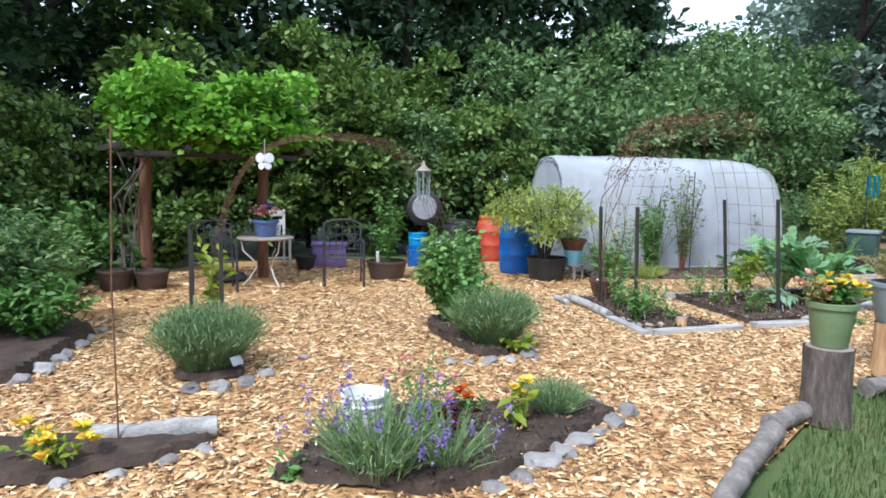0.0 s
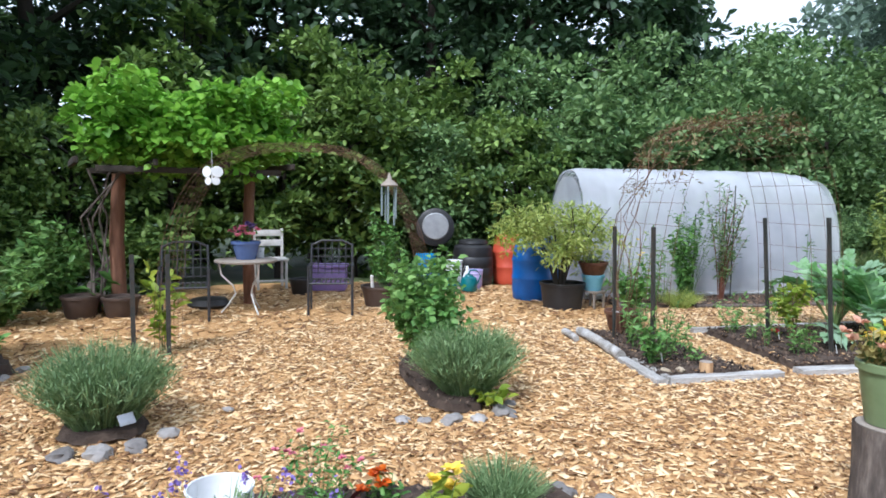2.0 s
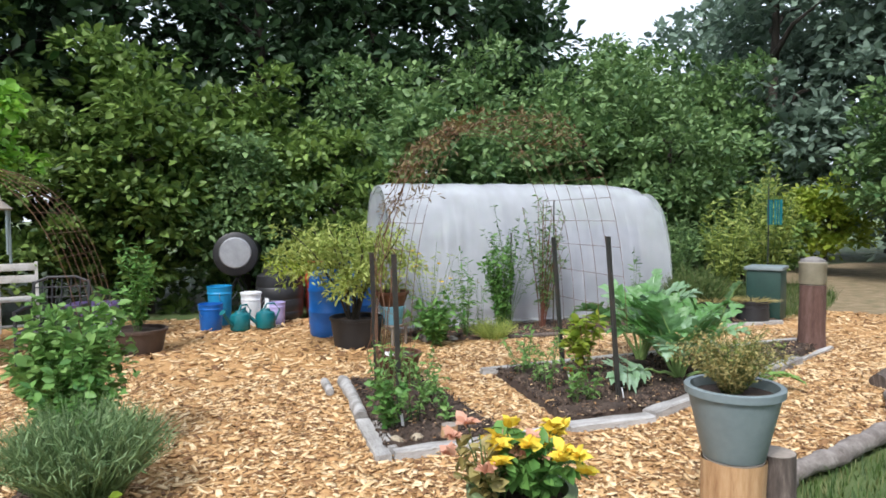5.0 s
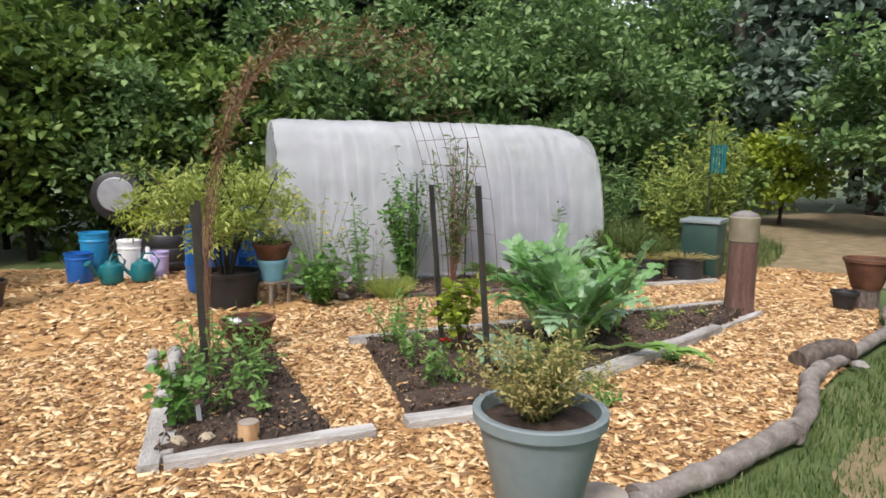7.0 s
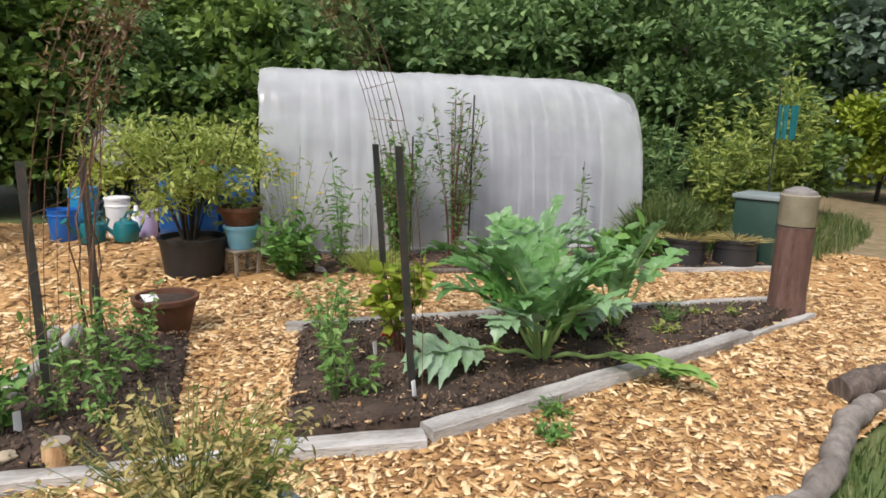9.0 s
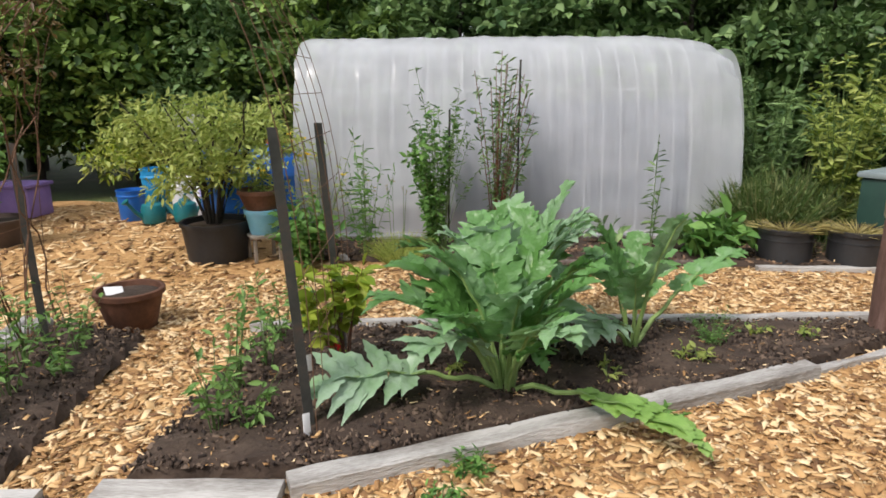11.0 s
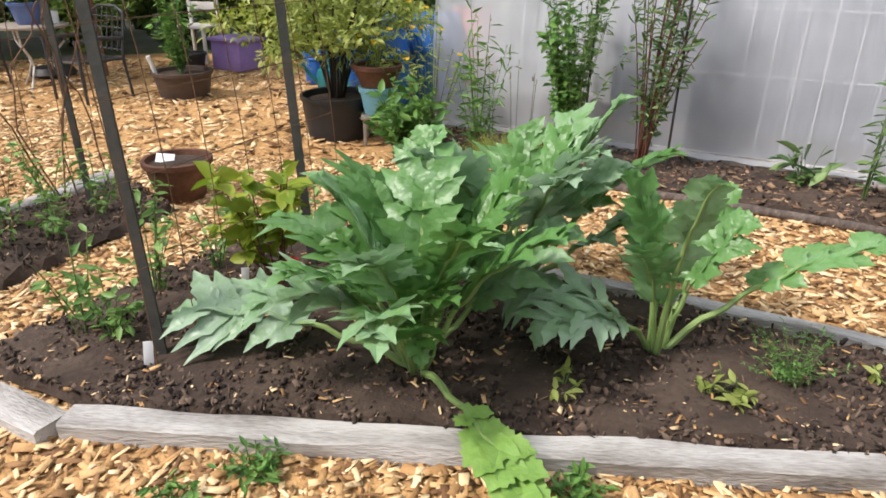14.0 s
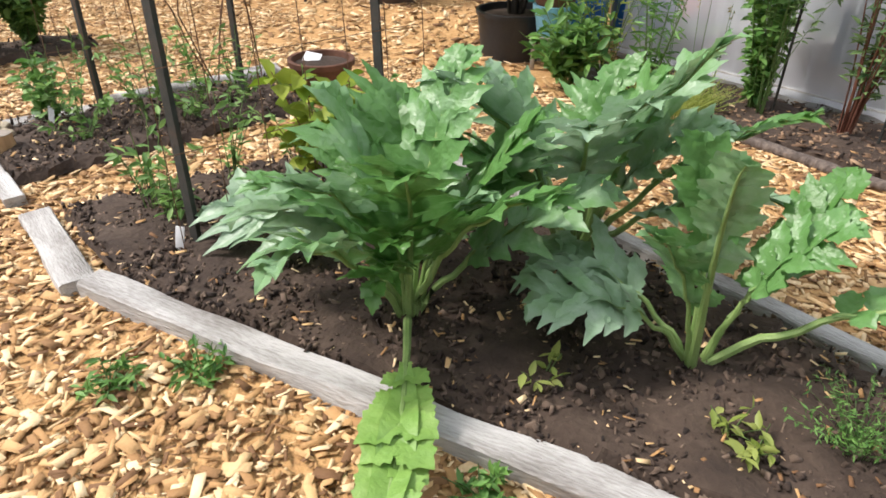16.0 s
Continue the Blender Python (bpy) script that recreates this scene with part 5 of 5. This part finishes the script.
herb("red_lettuce", 2.26, 3.05, 0.16, 0.14, L_RED, "dark red leaf lettuce in the flower bed", "lettuce", 26, 3, 0.10, 0.6, 0.03)
herb("marigold_plant", 2.52, 3.18, 0.20, 0.10, L_GREEN, "marigold with orange-red flowers", "flower", 12, 7, 0.05, 0.4, 0.03, flowers=ORANGE, fcount=4, fsize=0.05)
herb("calendula_plant", 2.58, 2.82, 0.36, 0.06, L_LIME, "single calendula with orange-yellow flowers", "flower", 4, 7, 0.11, 0.45, 0.03, flowers=YELLOW, fcount=3, fsize=0.05)
tuft("lavender_bush", 2.98, 2.92, 0.26, 0.20, L_LAV, "small grey-green lavender bush in the flower bed", "lavender", 600, 0.03)
herb("calendula_plant", 0.28, 3.80, 0.22, 0.20, L_LIME, "low calendulas with yellow flowers", "flower", 16, 7, 0.07, 0.4, 0.03, flowers=YELLOW, fcount=10, fsize=0.05)
herb("seedling", 1.28, 3.02, 0.10, 0.12, L_GREEN, "low pale green seedling on the chips", "seedling", 12, 4, 0.06, 0.5, 0.01)
# left bed
herb("leafy_bush", 0.12, 7.1, 1.3, 0.85, L_SHRUB, "bushy green perennials in the rubble-edged bed", "bush", 130, 46, 0.085, 0.5, 0.05)
herb("leafy_bush", 0.45, 6.65, 0.65, 0.45, L_GREEN, "low bright green perennials in the rubble-edged bed", "bush", 60, 26, 0.09, 0.5, 0.05)
herb("leafy_bush", -0.9, 7.6, 1.5, 0.9, L_SHRUB, "tall bushy green perennials in the rubble-edged bed", "bush", 130, 46, 0.085, 0.5, 0.05)
herb("leafy_bush", 1.0, 10.6, 1.1, 0.6, L_HEDGE, "leafy green undergrowth at the hedge foot", "bush", 70, 26, 0.15, 0.55, 0.0)
herb("leafy_bush", -0.2, 9.4, 1.2, 0.8, L_HEDGE, "leafy green undergrowth at the hedge foot", "bush", 80, 26, 0.15, 0.55, 0.0)
herb("leafy_bush", 0.75, 9.3, 0.9, 0.55, L_TOMATO, "light green perennials beside the pergola", "bush", 60, 24, 0.10, 0.42, 0.0)
herb("leafy_bush", 1.25, 10.1, 1.25, 0.5, L_TOMATO, "light green leafy growth behind the pergola post", "bush", 60, 26, 0.12, 0.5, 0.0)
herb("leafy_bush", 0.5, 7.5, 1.15, 0.5, L_TOMATO, "light green perennials at the rubble bed's end", "bush", 60, 26, 0.09, 0.45, 0.05)
herb("leafy_bush", 2.6, 11.2, 1.2, 0.7, L_HEDGE, "leafy green undergrowth behind the pergola", "bush", 70, 26, 0.15, 0.55, 0.0)
# along the tunnel
herb("climbing_vine", 9.16, 6.86, 1.5, 0.26, L_GREEN, "dense leafy climber on a thin stake before the tunnel", "climber", 24, 54, 0.075, 0.5, 0.02, low=0.1, group="straggly climbers", curl=0.2, r=0.005)
herb("climbing_vine", 9.22, 6.80, 1.75, 0.42, L_SHRUB, "sparse upper shoots of a climber before the tunnel", "climber", 12, 26, 0.07, 0.25, 0.02, low=0.55, group="straggly climbers", curl=0.5, r=0.004)
herb("climbing_vine", 9.68, 6.66, 1.95, 0.34, L_SHRUB, "tall straggly red-stemmed climber before the tunnel", "climber", 20, 44, 0.085, 0.26, 0.02, REDSTEM, low=0.2, group="straggly climbers", curl=0.4, r=0.007)
for x, y, h in ((9.28, 6.84, 1.3), (9.86, 6.62, 1.72)):
    tagged(part("bamboo_stake", tube([(x, y, 0), (x + 0.02, y, h)], 0.009, 6), POSTPAINT, None), "thin dark garden stake among climbers", "stake", "climber stakes")
for x, y, h in ((8.62, 6.95, 0.9), (8.78, 6.9, 1.0), (8.88, 6.95, 0.85)):
    herb("seed_stalk", x, y, h, 0.05, L_DRY, "thin bare seed stalk before the tunnel", "stalk", 2, 5, 0.03, 0.5, 0.02, low=0.9, group="seed stalks", curl=0.1, r=0.004)
herb("leafy_perennial", 7.98, 6.75, 0.62, 0.34, L_GREEN, "leafy green perennial beside the tunnel", "perennial", 40, 14, 0.11, 0.45, 0.02)
herb("flower_stalks", 8.12, 7.05, 1.25, 0.45, L_WILLOW, "airy yellow-flowered stalks beside the tunnel", "perennial", 22, 14, 0.07, 0.25, 0.02, flowers=YELLOW, fcount=8, fsize=0.03, curl=0.15)
herb("lily_stalks", 8.5, 6.82, 1.15, 0.28, L_GREEN, "tall lily stalks with narrow leaves", "lily", 12, 22, 0.10, 0.2, 0.02, curl=0.1)
herb("lily_stalks", 10.98, 6.14, 1.35, 0.08, L_SHRUB, "single tall lily stalk before the tunnel", "lily", 3, 22, 0.11, 0.22, 0.02, curl=0.1, r=0.007)
herb("young_chard", 10.75, 6.46, 0.34, 0.16, L_SHRUB, "young dark green leaves before the tunnel", "chard", 10, 3, 0.16, 0.45, 0.02)
herb("overhanging_shrub", 12.72, 6.62, 2.15, 0.62, L_SHRUB, "slender-leaved shrub leaning over the tunnel end", "shrub", 26, 40, 0.12, 0.22, 0.0, low=0.3, curl=0.35, r=0.008)
herb("dock_plant", 11.28, 5.72, 0.42, 0.38, L_GREEN, "broad-leaved dark green plant at the tunnel end", "plant", 34, 7, 0.20, 0.38, 0.02)
tuft("low_herbs", 8.75, 6.62, 0.30, 0.30, L_WILLOW, "low tangled greenery before the tunnel", "herb", 350, 0.0)
tuft("grass_clump", 12.1, 5.9, 0.75, 0.45, GRASS, "tall uncut grass clump at the tunnel end", "grass", 900, 0.0, 0.005)
tuft("grass_clump", 12.7, 6.2, 0.8, 0.5, GRASS, "tall seeding grass clump by the hedge", "grass", 900, 0.0, 0.005)
herb("bamboo_shrub", 13.9, 5.7, 2.4, 0.55, L_WILLOW, "tall light green upright shrub beyond the bin", "shrub", 46, 46, 0.12, 0.25, 0.0, curl=0.2, r=0.008)
herb("bamboo_shrub", 12.87, 5.85, 1.95, 0.40, L_WILLOW, "upright green shrub near the tunnel end", "shrub", 36, 40, 0.11, 0.3, 0.0, curl=0.2, r=0.008)
tree(21.0, 7.6, 2.3, 1.0, L_LIME, "yellow-green rounded shrub on the dry lawn", name="lime_bush", low=0.1, n=60, per=60, size=0.16, trunk=0.05, clump=0.36)
tree(20.5, 5.0, 4.2, 2.0, L_SHRUB, "spreading green fruit tree on the dry lawn", name="fruit_tree", low=0.2, n=110, per=70, size=0.18, trunk=0.1, clump=0.5)
tree(18.2, 9.2, 2.8, 1.3, L_SHRUB, "rounded green shrub at the lawn's edge", name="lawn_shrub", low=0.0, n=80, per=70, size=0.15, trunk=0.06, clump=0.4)
tree(16.6, 7.4, 2.0, 0.9, L_HEDGE, "low green shrub at the lawn's edge", name="lawn_shrub", low=0.0, n=60, per=60, size=0.13, trunk=0.05, clump=0.36)

# ---- bare earth, grass blades, chips and crumbs ----
EARTH = material("dry_bare_earth", ((0.09, 0.10, 0.04), (0.22, 0.165, 0.09), (0.34, 0.26, 0.165)), rough=0.95, scale=4, bump=0.7, bump_scale=50)
tagged(sheet("bare_earth_patch", round_bed(8.3, 1.72, 0.55, 0.26, 0.1), 0.12, -0.018, 0.012, EARTH), "worn sandy bare earth in the lawn", "ground", kind="structure")
tagged(sheet("dry_lawn_patch", round_bed(20, 5.9, 6.5, 2.3, 0.3, 40), 0.6, -0.012, 0.012, EARTH), "dry worn grass and bare earth beyond the garden", "ground", kind="structure")


def scatter(n, x0, x1, y0, y1, poly, holes=()):
    x, y = rng.uniform(x0, x1, n), rng.uniform(y0, y1, n)
    keep = inside(x, y, poly)
    for h in holes:
        keep &= ~inside(x, y, h)
    return np.stack([x[keep], y[keep]], 1)


def chips(name, xy, size, mat, label, z=0.008, thick=0.06, category="wood chips", flat=0.2):
    n = len(xy)
    ln = size * np.minimum(rng.lognormal(0, 0.5, n), 2.1)
    wd, th = ln * rng.uniform(0.15, 0.52, n), ln * thick * rng.uniform(0.5, 1.3, n)
    a, tl, rl = rng.uniform(0, 2 * math.pi, n), rng.normal(0, flat, n), rng.normal(0, flat, n)
    cx = np.stack([np.cos(a) * np.cos(tl), np.sin(a) * np.cos(tl), np.sin(tl)], 1)
    cy = np.stack([-np.sin(a) * np.cos(rl), np.cos(a) * np.cos(rl), np.sin(rl)], 1)
    cz = np.cross(cx, cy)
    c = np.concatenate([xy, (z + rng.uniform(0, 0.4, n) * ln * 0.35)[:, None]], 1)
    corner = np.array([(-.5, -.5, -.5), (.5, -.35, -.5), (.45, .4, -.5), (-.4, .5, -.5), (-.45, -.4, .5), (.42, -.3, .5), (.5, .3, .5), (-.5, .42, .5)])
    v = c[:, None] + corner[None, :, :1] * (cx * ln[:, None])[:, None] + corner[None, :, 1:2] * (cy * wd[:, None])[:, None] + corner[None, :, 2:] * (cz * th[:, None])[:, None]
    q = np.array([(4, 5, 6, 7), (0, 1, 5, 4), (1, 2, 6, 5), (2, 3, 7, 6), (3, 0, 4, 7)])
    f = (np.arange(n)[:, None, None] * 8 + q[None]).reshape(-1, 4)
    return tagged(put(name, np_mesh(name, v.reshape(-1, 3), f, mat)), label, category, kind="stuff")


ALLBEDS = [b[1] for b in BEDS]
chips("wood_chips", scatter(66000, 5.0, 12.0, 1.9, 6.6, CHIPS, ALLBEDS), 0.040, CHIP, "fresh tan wood chips lying loose on the path")
chips("wood_chips", scatter(62000, -1.5, 5.0, 1.2, 7.6, CHIPS, ALLBEDS), 0.038, CHIP, "fresh tan wood chips spread over the garden floor")
chips("wood_chips", scatter(32000, -2, 14.5, 2.5, 11, CHIPS, ALLBEDS + [[(-1.5, 1.2), (5, 1.2), (5, 7.6), (-1.5, 7.6)], [(5, 1.9), (12, 1.9), (12, 6.6), (5, 6.6)]]), 0.06, CHIP, "tan wood chips under the hedge and round the pots")
chips("bark_mulch", scatter(9000, 8, 13, 4.8, 7.7, BED_HOUSE), 0.035, material("brown_bark_mulch", ((0.05, 0.03, 0.02), (0.16, 0.095, 0.055), (0.34, 0.22, 0.13)), rough=0.9, scale=4, bump=0.3, island=0.7), "brown bark mulch over the tunnel bed", 0.05, 0.12, "mulch")
for poly, n in ((BED_TWO, 7000), (BED_ONE, 1500), (BED_HOUSE, 1200), (BED_FRONT, 500), (BED_PEA, 250), (BED_LEFT, 900)):
    x, y = [p[0] for p in poly], [p[1] for p in poly]
    chips("soil_crumbs", scatter(n * 2, min(x), max(x), min(y), max(y), poly), 0.017, CRUMB, "dark soil crumbs and bits of bark", 0.072, 0.5, "soil crumbs", 0.8)
    chips("stray_chips", scatter(n // 5, min(x), max(x), min(y), max(y), poly), 0.02, CHIP, "stray pale wood chips on dark soil", 0.078)


def blades(name, xy, h, label, z=-0.03):
    n = len(xy)
    p = np.concatenate([xy, np.full((n, 1), z)], 1)
    a = rng.uniform(0, 2 * math.pi, n)
    hh = h * rng.lognormal(0, 0.35, n)
    out = np.stack([np.cos(a), np.sin(a), np.zeros(n)], 1) * (hh * rng.uniform(0.1, 0.7, n))[:, None]
    side = np.stack([-np.sin(a), np.cos(a), np.zeros(n)], 1) * 0.0035
    up = np.array((0, 0, 1.0)) * hh[:, None]
    v = np.stack([p - side, p + side, p + out * 0.35 + up * 0.6 + side * 0.8, p + out * 0.35 + up * 0.6 - side * 0.8, p + out + up * 0.95 - side * 0.1, p + out + up * 0.95 + side * 0.1], 1)
    f = (np.arange(n)[:, None, None] * 6 + np.array([(0, 1, 2, 3), (3, 2, 5, 4)])[None]).reshape(-1, 4)
    return tagged(put(name, np_mesh(name, v.reshape(-1, 3), f, GRASS)), label, "grass", kind="stuff")


LAWN_EDGE = [(2.0, 0.2), (2.6, 1.45), (4.2, 1.92), (5.6, 2.1), (7.0, 2.3), (8.2, 2.12), (9.2, 2.4), (11.2, 2.5), (12.4, 2.8), (15, 3.6), (16, 1.0), (9, -0.2)]
blades("lawn_grass", scatter(80000, 2, 16, -0.2, 3.6, LAWN_EDGE, [round_bed(8.3, 1.72, 0.24, 0.10, 0.1)]), 0.055, "short green lawn grass along the logs")
blades("rough_grass", scatter(26000, 12, 18, 4.4, 9, round_bed(14.6, 6.3, 2.9, 1.3, 0.25, 30)), 0.14, "rough grass between the bin and the hedge")
